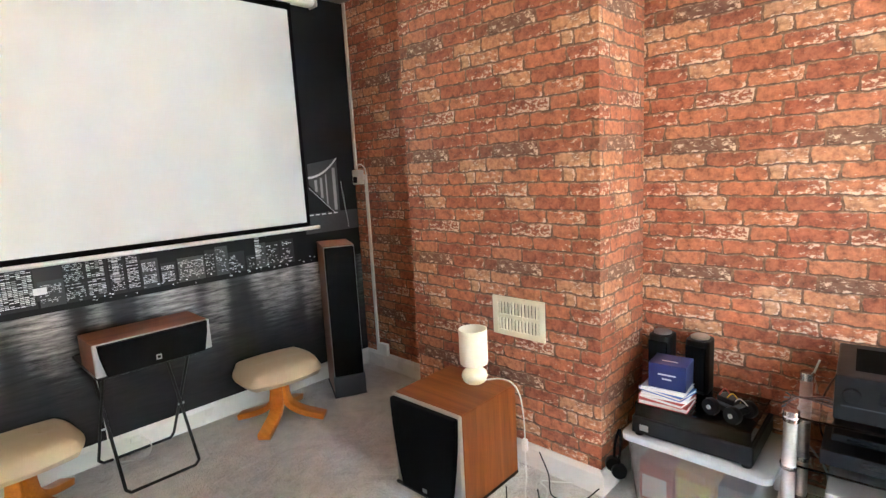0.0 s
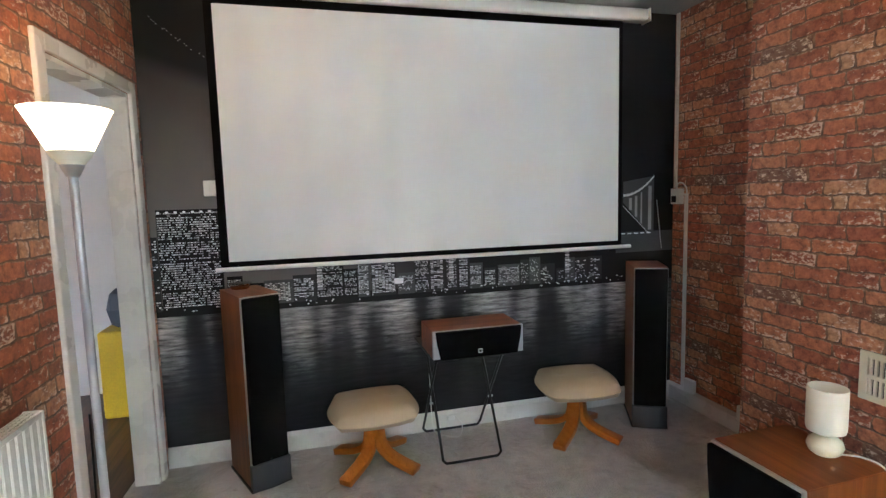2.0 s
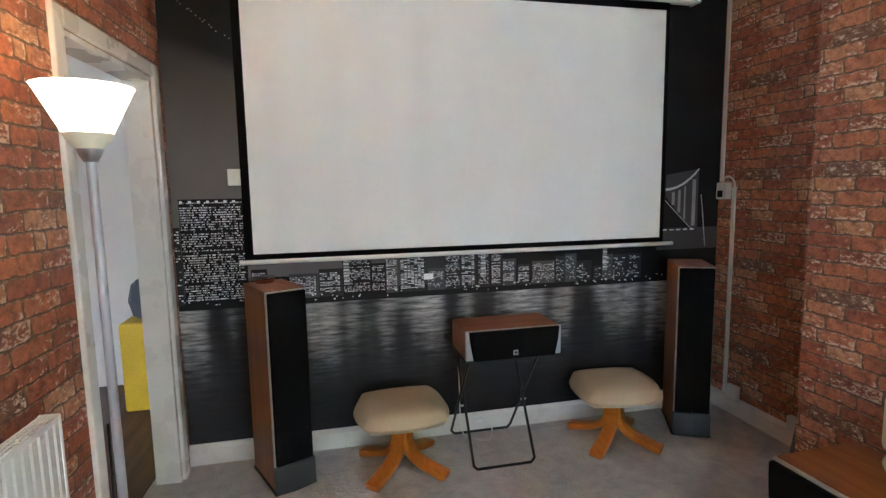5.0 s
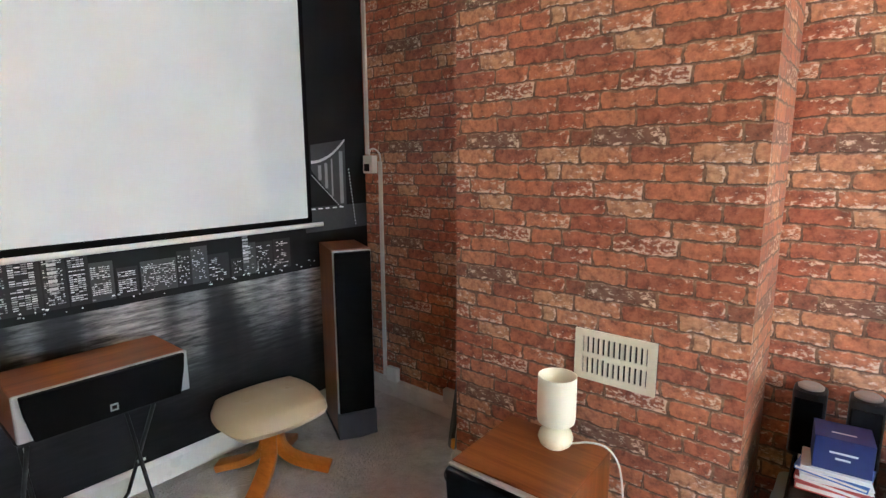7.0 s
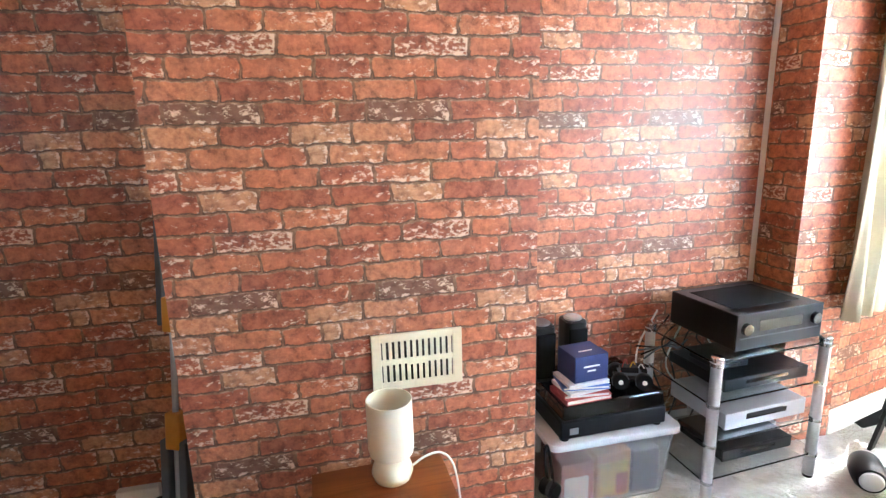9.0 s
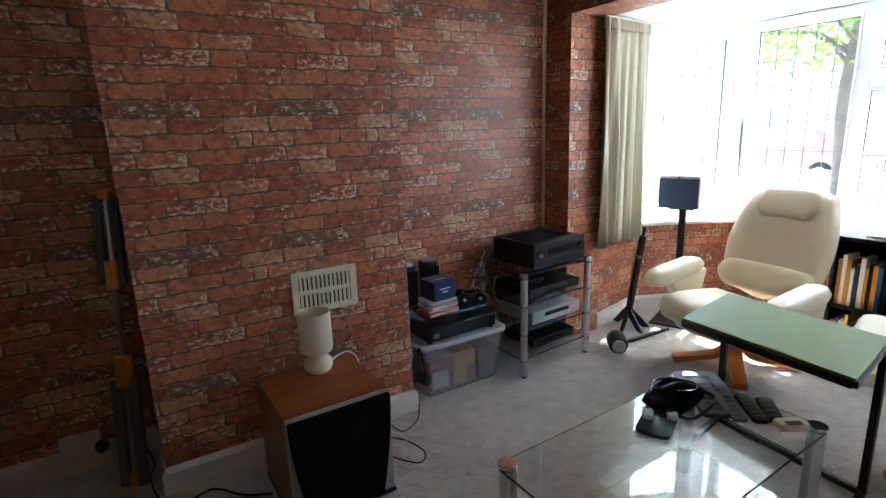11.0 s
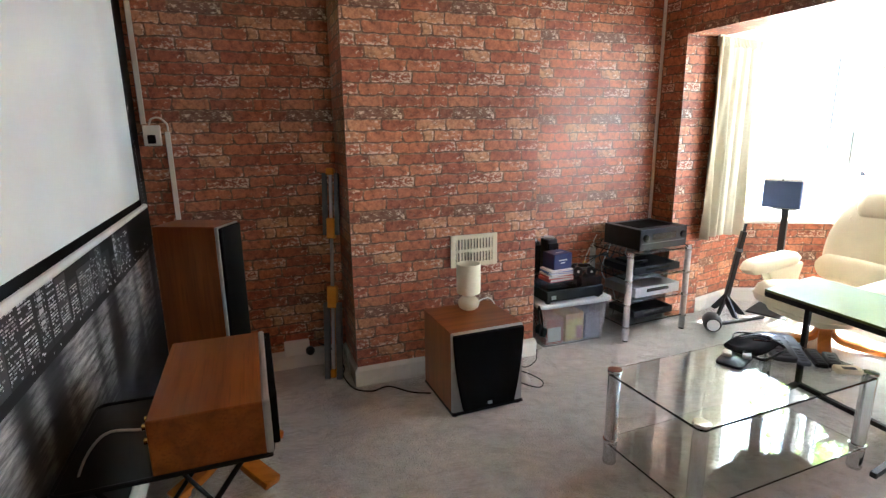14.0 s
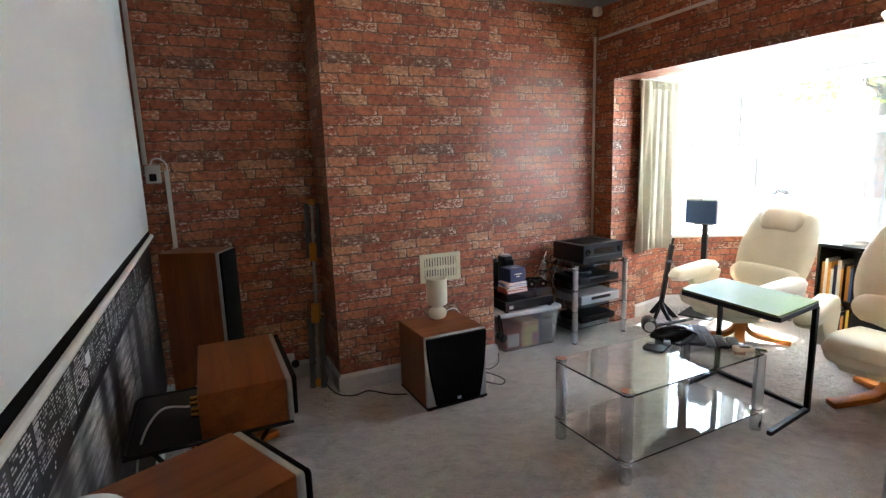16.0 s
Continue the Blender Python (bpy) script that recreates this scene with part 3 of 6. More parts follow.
S0 = Vector((FX + 0.3, 2.885, 0))
bm = slab(S0, A, 0, H, 0.12)
setting("bay_wall_side", wall_uv(bm, S0, A), BRICK, "bay side wall in red brick-print wallpaper", "wall", uv=False)
bm = slab(A, B, 0, SILL - 0.03, 0.12)
setting("bay_wall_cant", wall_uv(bm, A, B), BRICK, "bay wall under the window, brick-print wallpaper", "wall", uv=False)
bm = slab(B, B2, 0, SILL - 0.03, 0.12)
setting("bay_wall_front", wall_uv(bm, B, B2), BRICK, "bay wall under the front window, brick-print wallpaper", "wall", uv=False)
bm = slab(B2, A2, 0, SILL - 0.03, 0.12)
setting("bay_wall_far_cant", wall_uv(bm, B2, A2), BRICK, "bay wall under the window, brick-print wallpaper", "wall", uv=False)
S1 = Vector((FX + 0.3, 0.03, 0))
bm = slab(A2, S1, 0, H, 0.12)
setting("bay_wall_far_side", wall_uv(bm, A2, S1), BRICK, "bay side wall in red brick-print wallpaper", "wall", uv=False)
bm = prism([(FX + 0.301, 3.05), (2.1, 3.1), (2.9, 2.75), (2.9, 0.15), (2.1, -0.25), (FX + 0.301, -0.1)], HEAD + 0.012, HEAD + 0.15)
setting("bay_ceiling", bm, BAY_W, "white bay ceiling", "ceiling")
skirting((A.x, A.y), (S0.x, S0.y))
skirting((B.x, B.y), (A.x, A.y))


def window_run(name, p, q, lights, panes_leaded, label):
    """A run of uPVC window from p to q: lights are (start, end, transom or None) in metres along it."""
    d = q - p
    m = Matrix.Translation(Vector((p.x, p.y, 0))) @ Matrix.Rotation(math.atan2(d.y, d.x), 4, "Z")
    w = thing(name, m, label, "window", kind="structure")
    top, bot, L = HEAD + 0.008, SILL + 0.002, d.length
    bm = box(0.0, L, 0.03, 0.10, bot, bot + 0.06, 0.006)
    box(0.0, L, 0.03, 0.10, top - 0.06, top, 0.006, bm=bm)
    edges = sorted({0.0, L} | {a for a, b, t in lights} | {b for a, b, t in lights})
    for e in edges:
        a, b = max(0.0, e - 0.035), min(L, e + 0.035)
        box(a, b, 0.028, 0.102, bot + 0.058, top - 0.058, 0.006, bm=bm)
    part("window_frame", bm, UPVC, w)
    for a, b, tr in lights:
        cells = [(bot + 0.06, top - 0.06)] if tr is None else [(bot + 0.06, tr - 0.03), (tr + 0.03, top - 0.06)]
        if tr is not None:
            part("transom", box(a + 0.035, b - 0.035, 0.03, 0.10, tr - 0.03, tr + 0.03, 0.006), UPVC, w)
        for z0, z1 in cells:
            x0, x1 = a + 0.035, b - 0.035
            opens = len(lights) == 1 or (tr is not None and z0 > tr)
            rim_w = 0.045 if opens else 0.014
            bm = box(x0, x0 + rim_w, 0.018, 0.088, z0, z1, 0.005)
            box(x1 - rim_w, x1, 0.018, 0.088, z0, z1, 0.005, bm=bm)
            box(x0 + (rim_w - 0.001), x1 - (rim_w - 0.001), 0.018, 0.088, z0, z0 + rim_w, 0.005, bm=bm)
            box(x0 + (rim_w - 0.001), x1 - (rim_w - 0.001), 0.018, 0.088, z1 - rim_w, z1, 0.005, bm=bm)
            part("sash", bm, UPVC, w)
            gx0, gx1, gz0, gz1 = x0 + rim_w, x1 - rim_w, z0 + rim_w, z1 - rim_w
            pane = part("pane", box(gx0, gx1, 0.050, 0.056, gz0, gz1), PANE_GLASS, w)
            pane.visible_shadow = False
            if panes_leaded:
                bm = bmesh.new()
                nx, nz = max(2, round((gx1 - gx0) / 0.12)), max(2, round((gz1 - gz0) / 0.21))
                for i in range(nx + 1):
                    x = gx0 + 0.003 + (gx1 - gx0 - 0.006) * i / nx
                    box(x - 0.003, x + 0.003, 0.044, 0.049, gz0, gz1, bm=bm)
                for i in range(nz + 1):
                    z = gz0 + 0.003 + (gz1 - gz0 - 0.006) * i / nz
                    box(gx0, gx1, 0.0435, 0.0485, z - 0.003, z + 0.003, bm=bm)
                part("lead_lattice", bm, LEAD, w)
    return w


LC = (B - A).length
window_run("window_1", A, B, [(0.02, LC - 0.03, None)], True, "white uPVC canted bay window with leaded panes")
window_run("window_2", B, B2, [(0.03, 0.72, None), (0.72, 1.30, 1.60), (1.30, 1.85, 1.60), (1.85, 2.42, None)], True, "white uPVC front bay window with leaded lattice panes")
window_run("window_3", B2, A2, [(0.03, LC - 0.02, None)], True, "white uPVC canted bay window with leaded panes")
bm = prism([(A.x - 0.06, A.y - 0.12), (A.x + 0.02, A.y + 0.03), (B.x + 0.03, B.y + 0.02), (B.x + 0.03, B2.y - 0.02), (A2.x, A2.y - 0.03), (A2.x - 0.06, A2.y + 0.12), (B2.x - 0.16, B2.y + 0.12), (B.x - 0.16, B.y - 0.12)], SILL - 0.028, SILL, 0.006)
setting("window_sill", bm, GLOSS, "white painted bay window sill", "window sill", uv=False)

# ---- mural on the west wall ----
mural = thing("wall_mural", pose(0, 0, 0), "black and white photo mural of a city skyline at night over a river", "mural", kind="structure")


def sheet(rects, off, bm=None):
    """Flat rectangles (y0, y1, z0, z1) on the wall, off metres proud."""
    bm = bm or bmesh.new()
    for y0, y1, z0, z1 in rects:
        v = [bm.verts.new((WX + off, y, z)) for y, z in ((y0, z0), (y1, z0), (y1, z1), (y0, z1))]
        bm.faces.new(v)
    return bm


SHORE = 0.87
part("night_sky", sheet([(DY, LY, SHORE, H)], 0.0005), NIGHT, mural, uv=True)
part("river", sheet([(DY, LY, 0.1, SHORE)], 0.0005), WATER, mural, uv=True)
part("shore", sheet([(DY, LY, SHORE - 0.012, SHORE + 0.055)], 0.001), GREYS[0], mural)
rng = random.Random(7)
walls = [[], [], []]
lit = [[], [], [], []]


def tower(y0, y1, z1, tone, cell=(0.012, 0.013), fill=0.6, bright=(1, 2, 3)):
    walls[tone].append((y0, y1, SHORE + 0.02, z1))
    nz = int((z1 - SHORE - 0.05) / cell[1])
    ny = max(1, int((y1 - y0 - 0.008) / cell[0]))
    for k in range(nz):
        dark = rng.random() < 0.12
        for i in range(ny):
            if rng.random() < (0.15 if dark else fill):
                a = y0 + 0.004 + i * cell[0]
                z = SHORE + 0.04 + k * cell[1]
                lit[rng.choice(bright)].append((a, a + cell[0] * 0.86, z, z + cell[1] * 0.52))


tower(-0.205, 0.115, 1.445, 0, (0.0085, 0.0125), 0.70, (1, 1, 2, 2, 3))
walls[0].append((-0.215, 0.125, 1.085, 1.115))
for i in range(7):
    lit[3].append((-0.2 + i * 0.043, -0.185 + i * 0.043, 1.425, 1.437))
tower(-0.24, -0.207, 1.30, 1, (0.012, 0.014), 0.4)
y = 0.13
while y < 2.5:
    w = rng.uniform(0.05, 0.16)
    h = rng.uniform(1.0, 1.17) if y < 1.9 else rng.uniform(0.97, 1.12)
    style = rng.random()
    dens = 0.82 if y < 1.75 else 0.36
    if style < 0.7:
        tower(y, y + w, h, rng.choice((0, 1, 1, 2)), (rng.choice((0.010, 0.014, 0.020)), 0.0085), dens, (1, 2, 2, 3))
    else:
        tower(y, y + w, h, rng.choice((0, 1, 2)), (0.007, 0.0085), dens, (0, 1, 2, 2))
    y += w + rng.choice((0.0, 0.004, 0.01))
lit[3].append((1.075, 1.13, 0.955, 0.99))
for yy in (0.62, 1.42, 2.22):
    for k in range(9):
        lit[1 + k % 2].append((yy, yy + 0.03, 0.95 + 0.016 * k, 0.961 + 0.016 * k))
for k in range(90):
    yy, zz = rng.uniform(DY + 0.02, 2.9), SHORE + rng.uniform(0.0, 0.035)
    lit[rng.choice((1, 2, 3))].append((yy, yy + rng.uniform(0.004, 0.014), zz, zz + 0.006))
for k in range(40):
    yy = DY + 0.06 + 0.4 * k / 40
    zz = 2.46 - 0.32 * k / 40 + rng.uniform(-0.01, 0.01)
    if rng.random() < 0.6:
        lit[1].append((yy, yy + 0.006, zz, zz + 0.004))
for t, rects in enumerate(walls):
    if rects:
        tagged(part("buildings", sheet(rects, 0.0016 + 0.0001 * t), GREYS[t], mural), kind="stuff")
for t, rects in enumerate(lit):
    if rects:
        tagged(part("lit_windows", sheet(rects, 0.0024 + 0.0001 * t), GREYS[t + 2], mural), kind="stuff")
# the bridge beyond the screen: pale tower face, dark deck and a string of lamps
bm = bmesh.new()
bm.faces.new([bm.verts.new((WX + 0.002, yy, zz)) for yy, zz in ((2.655, 1.54), (2.655, 1.40), (2.84, 1.20), (2.895, 1.20), (2.895, 1.575))])
part("bridge_tower", bm, GREYS[2], mural)
bm = bmesh.new()
sag = [(2.655 + 0.03 * k, 1.447 + 0.128 * (k / 8) ** 2) for k in range(9)]
for (ya, za), (yb, zb) in zip(sag, sag[1:]):
    bm.faces.new([bm.verts.new((WX + 0.0024, yy, zz)) for yy, zz in ((ya, za - 0.009), (yb, zb - 0.007), (yb, zb + 0.006), (ya, za + 0.009))])
part("bridge_cable", bm, GREYS[4], mural)
for ya, w in ((2.70, 0.022), (2.745, 0.02), (2.79, 0.012), (2.85, 0.026)):
    zt = 1.44 + 0.128 * ((ya - 2.655) / 0.24) ** 2
    part("bridge_hanger", sheet([(ya, ya + w, max(1.21, 1.395 - (ya - 2.655) * 1.05), zt - 0.015)], 0.0022), GREYS[3], mural)
part("bridge_deck", sheet([(2.60, LY, 1.06, 1.20)], 0.0018), GREYS[2], mural)
rects = [(2.655 + 0.011 * k, 2.661 + 0.011 * k, 1.37 - 0.0105 * k, 1.376 - 0.0105 * k) for k in range(18)]
rects += [(2.915 + 0.0024 * k, 2.921 + 0.0024 * k, 1.40 - 0.019 * k, 1.408 - 0.019 * k) for k in range(18)]
rects += [(2.64 + 0.05 * k, 2.67 + 0.05 * k, 1.185, 1.192) for k in range(5)]
part("bridge_lamps", sheet(rects, 0.003), GREYS[5], mural)

# ---- door and doorway ----
door = thing("door_1", pose(DX1 - 0.014, DY - 0.142, 0, 0, 0, 205), "white panelled door standing ajar into the hall, brass lever handle", "door", kind="structure")
LW = 0.742
skewed(door)
bm = box(0.0, LW, -0.02, 0.02, 0.012, DH - 0.006, 0.003)
leaf = part("leaf", bm, GLOSS, door)
for x0, x1 in ((0.10, 0.335), (0.41, 0.645)):
    for z0, z1 in ((0.22, 0.80), (0.98, 1.52), (1.62, 1.86)):
        for s in (-1, 1):
            yy = s * 0.0205
            bm = box(x0, x1, min(yy, yy + s * 0.006), max(yy, yy + s * 0.006), z0, z1, 0.005)
            part("panel", bm, GLOSS, leaf)
for s in (-1, 1):
    bm = box(LW - 0.062, LW - 0.022, min(s * 0.021, s * 0.027), max(s * 0.021, s * 0.027), 1.00, 1.13, 0.002)
    tube([(LW - 0.042, s * 0.026, 1.08), (LW - 0.042, s * 0.065, 1.08), (LW - 0.05, s * 0.07, 1.08), (LW - 0.15, s * 0.068, 1.083)], 0.008, bm=bm)
    part("handle", bm, BRASS, leaf, "brass lever handle", True)
for z in (0.25, 1.75):
    part("hinge", tube([(0.0, 0.024, z - 0.045), (0.0, 0.024, z + 0.045)], 0.007), BRASS, leaf)
bm = box(DX0 - 0.066, DX0 - 0.001, DY - 0.001, DY + 0.019, 0, DH + 0.064, 0.006)
box(DX1 + 0.001, DX1 + 0.066, DY - 0.001, DY + 0.019, 0, DH + 0.064, 0.006, bm=bm)
box(DX0 - 0.002, DX1 + 0.002, DY - 0.001, DY + 0.019, DH + 0.001, DH + 0.064, 0.006, bm=bm)
box(DX0, DX0 + 0.022, DY - 0.118, DY + 0.001, 0, DH, 0.002, bm=bm)
box(DX1 - 0.012, DX1, DY - 0.118, DY + 0.001, 0, DH, 0.002, bm=bm)
box(DX0 + 0.02, DX1 - 0.012, DY - 0.118, DY + 0.001, DH - 0.02, DH, 0.002, bm=bm)
skewed(setting("door_frame", bm, GLOSS, "white gloss door frame and moulded architrave", "door frame", uv=False))
toy = thing("storage_crate", pose(-3.2, -0.68, 0), "yellow plastic crate with a dark bundle, out in the hall", "crate")
part("body", box(-0.2, 0.2, -0.16, 0.16, 0.005, 0.62, 0.02), YELLOW, toy)
part("bundle", cushion(0.34, 0.26, 0.3, 1.0, 8, 2.5, m=pose(0, 0, 0.76)), SLATE_B, toy)

# ---- screen ----
SX = -2.12
scr = thing("projector_screen", pose(SX, 0, 0), "pulled-down white projector screen with black borders", "projector screen")
part("surface", box(-0.0005, 0.0005, 0.155, 2.583, 1.150, 2.518), SCREEN_W, scr)
bm = box(-0.0012, 0.0002, 0.113, 0.156, 1.118, 2.58)
box(-0.0012, 0.0002, 2.582, 2.610, 1.118, 2.58, bm=bm)
box(-0.0012, 0.0002, 0.155, 2.583, 1.118, 1.151, bm=bm)
box(-0.0012, 0.0002, 0.155, 2.583, 2.517, 2.58, bm=bm)
part("border", bm, BLACK_F, scr, "black masking border")
part("weight_bar", tube([(0, 0.083, 1.108), (0, 0.10, 1.108), (0, 2.66, 1.108), (0, 2.678, 1.108)], 0.0125, 12), PLASTIC, scr, "white bottom weight bar")
bm = box(-0.045, 0.045, -0.02, 2.775, 2.563, 2.640, 0.022, 3)
part("casing", bm, PLASTIC, scr, "white roller casing", True)
for yy in (-0.032, 2.775):
    part("end_cap", box(-0.047, 0.047, yy, yy + 0.012, 2.560, 2.642, 0.004), PLASTIC, scr)


# ---- loudspeakers ----
def tower_speaker(m, label):
    s = thing("tower_speaker", m, label, "loudspeaker", "tower speakers")
    w, d, h = 0.200, 0.33, 1.012
    part("cabinet", box(-d + 0.02, 0, -w / 2, w / 2, 0.02, h, 0.004), WALNUT_V, s, "walnut veneer cabinet", uv=True)
    part("top_panel", box(-d + 0.021, -0.001, -w / 2 + 0.001, w / 2 - 0.001, h - 0.001, h + 0.0015), WALNUT_X, s)
    bm = box(-0.001, 0.016, -w / 2 + 0.001, w / 2 - 0.001, 0.135, h - 0.001, 0.005)
    part("baffle", bm, SILVER_P, s, "grey front edge")
    bm = box(0.014, 0.032, -w / 2 + 0.006, w / 2 - 0.006, 0.150, h - 0.006, 0.008, 3)
    part("grille", bm, BLACK_F, s, "black cloth grille", True)
    prof = [(0.0, -w / 2 - 0.002), (0.034, -w / 2 - 0.002), (0.046, -w / 4), (0.050, 0), (0.046, w / 4), (0.034, w / 2 + 0.002), (0.0, w / 2 + 0.002)]
    part("plinth", prism(prof, 0.012, 0.148, 0.003), GREY_P, s, "slate grey plinth", True)
    part("badge", box(0.031, 0.034, -0.006, 0.006, 0.156, 0.168), BLACK_G, s)
    bm = box(-d + 0.02, 0.03, -w / 2 - 0.006, w / 2 + 0.006, 0.006, 0.022, 0.003)
    part("base", bm, BLACK, s)
    for x in (-d + 0.05, 0.0):
        for y in (-w / 2 + 0.02, w / 2 - 0.02):
            part("foot", lathe([(0, 0), (0.011, 0), (0.012, 0.007), (0, 0.007)], 12, m=pose(x, y, 0)), BLACK, s)
    return s


a1 = math.degrees(math.atan2(0.081, 0.180))
tower_speaker(pose(-1.800, 0.325, 0, 0, 0, a1), "walnut tower speaker with black grille, metal dish on top")
a2 = -26
tower_speaker(pose(-1.774, 2.584, 0, 0, 0, a2), "walnut tower speaker with black grille, in the alcove corner")
dish = thing("metal_dish", pose(-2.030, 0.213, 1.0137), "small polished metal dish on the tower speaker", "dish")
part("bowl", lathe([(0, 0), (0.044, 0.0), (0.048, 0.004), (0.050, 0.020), (0.060, 0.026), (0.060, 0.029), (0.046, 0.027), (0, 0.024)], 32), CHROME, dish, smoothed=True)

tray = thing("folding_tray_table", pose(-1.905, 1.405, -0.051, 0, 0, 0), "black folding metal tray table with crossed legs", "tray table")
bm = box(-0.235, 0.262, -0.225, 0.225, 0.664, 0.672, 0.003)
part("tray_top", bm, BLACK_M, tray)
loop = [(x + 0.0135, y, 0.674) for x, y in rounded_rect(0.497, 0.45, 0.03, 4)]
part("rim", tube(loop, 0.006, 8, close=True), BLACK_M, tray)
def leg_loop(x_foot, x_top, half):
    pts = [(x_top, -half, 0.66), (x_foot, -half, 0.081), (x_foot, -half + 0.02, 0.0595), (x_foot, half - 0.02, 0.0595), (x_foot, half, 0.081), (x_top, half, 0.66)]
    out = []
    for p, q in zip(pts, pts[1:]):
        out += [Vector(p).lerp(Vector(q), k / 4) for k in range(4)]
    return tube(out + [Vector(pts[-1])], 0.0075, 10)
part("leg", leg_loop(0.188, -0.17, 0.170), BLACK_M, tray, smoothed=True)
part("leg", leg_loop(-0.232, 0.19, 0.188), BLACK_M, tray, smoothed=True)
for s in (-1, 1):
    part("pivot", tube([(0.0, s * 0.164, 0.335), (0.0, s * 0.194, 0.335)], 0.006), SILVER, tray)

cen = thing("centre_speaker", pose(-1.658, 1.432, 0.625), "walnut centre speaker with black grille on the tray table", "loudspeaker")
part("cabinet", box(-0.265, 0, -0.252, 0.252, 0.0, 0.150, 0.004), WALNUT_H, cen, "walnut veneer cabinet")
part("baffle", box(-0.001, 0.018, -0.254, 0.254, 0.001, 0.152, 0.006), SILVER_P, cen, "silver grey front with tapering cheeks")
pr = [(-0.238, 0.149), (0.238, 0.149), (0.232, 0.09), (0.214, 0.002), (-0.214, 0.002), (-0.232, 0.09)]
bm = prism(pr, 0.0, 0.022, 0.004, m=Matrix(((0, 0, 1, 0.014), (1, 0, 0, 0), (0, 1, 0, 0), (0, 0, 0, 1))))
part("grille", bm, BLACK_F, cen, "black cloth grille")
bm = box(0.035, 0.0385, -0.012, 0.012, 0.022, 0.046, 0.001)
part("badge", bm, SILVER, cen)
part("badge_face", box(0.038, 0.0395, -0.007, 0.007, 0.028, 0.041), BLACK_G, cen)
for s in (-0.02, 0.02):
    for z in (0.05, 0.09):
        part("terminal", tube([(-0.264, s - 0.14, z), (-0.292, s - 0.14, z)], 0.008, 10), BRASS, cen)
cab = thing("speaker_cable", pose(0, 0, 0), "pale speaker cable hanging behind the centre speaker", "cable")
part("wire", tube(curve_through([(-1.950, 1.29, 0.70), (-2.04, 1.27, 0.71), (-2.11, 1.26, 0.58), (-2.135, 1.27, 0.30), (-2.12, 1.28, 0.03), (-2.05, 1.34, 0.006), (-2.02, 1.42, 0.006), (-2.10, 1.46, 0.04), (-2.145, 1.42, 0.09)]), 0.0035, 6), PLASTIC, cab, smoothed=True)

# ---- subwoofer ----
sub = thing("subwoofer", pose(-0.574, 2.160, 0, 0, 0, 1.6), "large walnut subwoofer with black grille and silver cheeks", "subwoofer")
part("cabinet", box(-0.202, 0.202, 0.0, 0.385, 0.022, 0.455, 0.004), WALNUT_V, sub, "walnut veneer cabinet")
part("top_panel", box(-0.2015, 0.2015, 0.0005, 0.3845, 0.4545, 0.4568), WALNUT_X, sub)
part("baffle", box(-0.203, 0.203, -0.022, 0.001, 0.022, 0.456, 0.008), SILVER_P, sub, "silver grey front with tapering cheeks")
n = 8
left = [(-0.197 + 0.052 * (k / n) ** 1.7, 0.447 - 0.415 * k / n) for k in range(n + 1)]
out = left + [(-x, z) for x, z in left[::-1]]
bm = prism(out, 0.0, 0.026, 0.004, m=Matrix(((1, 0, 0, 0), (0, 0, -1, -0.018), (0, 1, 0, 0), (0, 0, 0, 1))))
part("grille", bm, BLACK_F, sub, "black cloth grille")
part("badge", box(-0.012, 0.012, -0.047, -0.043, 0.050, 0.066), SILVER_P, sub)
part("plinth", box(-0.205, 0.205, -0.03, 0.385, 0.010, 0.024, 0.003), BLACK, sub)
for x in (-0.18, 0.18):
    for y in (0.0, 0.36):
        part("foot", lathe([(0, 0), (0.018, 0), (0.02, 0.011), (0, 0.011)], 14, m=pose(x, y, 0)), BLACK, sub)

lamp = thing("table_lamp", pose(-0.548, 2.455, 0.457), "small cream table lamp with ceramic base on the subwoofer", "table lamp")
part("base", lathe([(0, 0), (0.040, 0.0), (0.055, 0.012), (0.062, 0.034), (0.056, 0.054), (0.040, 0.068), (0.024, 0.073), (0.024, 0.084), (0, 0.084)], 36), CERAMIC, lamp, "glossy cream ceramic base", True)
part("shade", lathe([(0.052, 0.088), (0.064, 0.094), (0.067, 0.11), (0.067, 0.262), (0.064, 0.262), (0.064, 0.112), (0.06, 0.098), (0.03, 0.094), (0.02, 0.088), (0.052, 0.088)], 40), SHADE_C, lamp, "cream cylindrical shade open at the top", True)
part("bulb", lathe([(0, 0.10), (0.014, 0.10), (0.016, 0.13), (0.024, 0.16), (0.022, 0.18), (0, 0.195)], 16), PLASTIC, lamp, smoothed=True)
cord = thing("white_extension_lead", pose(0, 0, 0), "white lamp cord with inline switch, looping to the floor", "extension lead")
cp = [(-0.495, 2.47, 0.475), (-0.44, 2.50, 0.485), (-0.385, 2.52, 0.475), (-0.345, 2.53, 0.42), (-0.325, 2.53, 0.30), (-0.32, 2.525, 0.16), (-0.30, 2.50, 0.05), (-0.27, 2.45, 0.008), (-0.22, 2.40, 0.008), (-0.17, 2.44, 0.008), (-0.20, 2.52, 0.008), (-0.26, 2.56, 0.01), (-0.20, 2.60, 0.01), (-0.12, 2.60, 0.04)]
part("wire", tube(curve_through(cp), 0.0035, 8), PLASTIC, cord, smoothed=True)
part("inline_switch", box(-0.332, -0.308, 2.512, 2.536, 0.155, 0.215, 0.006), PLASTIC, cord)
part("plug", lathe([(0, 0), (0.026, 0), (0.028, 0.012), (0.02, 0.030), (0.008, 0.04), (0, 0.04)], 18, m=pose(-0.235, 2.345, 0.002)), PLASTIC, cord, smoothed=True)
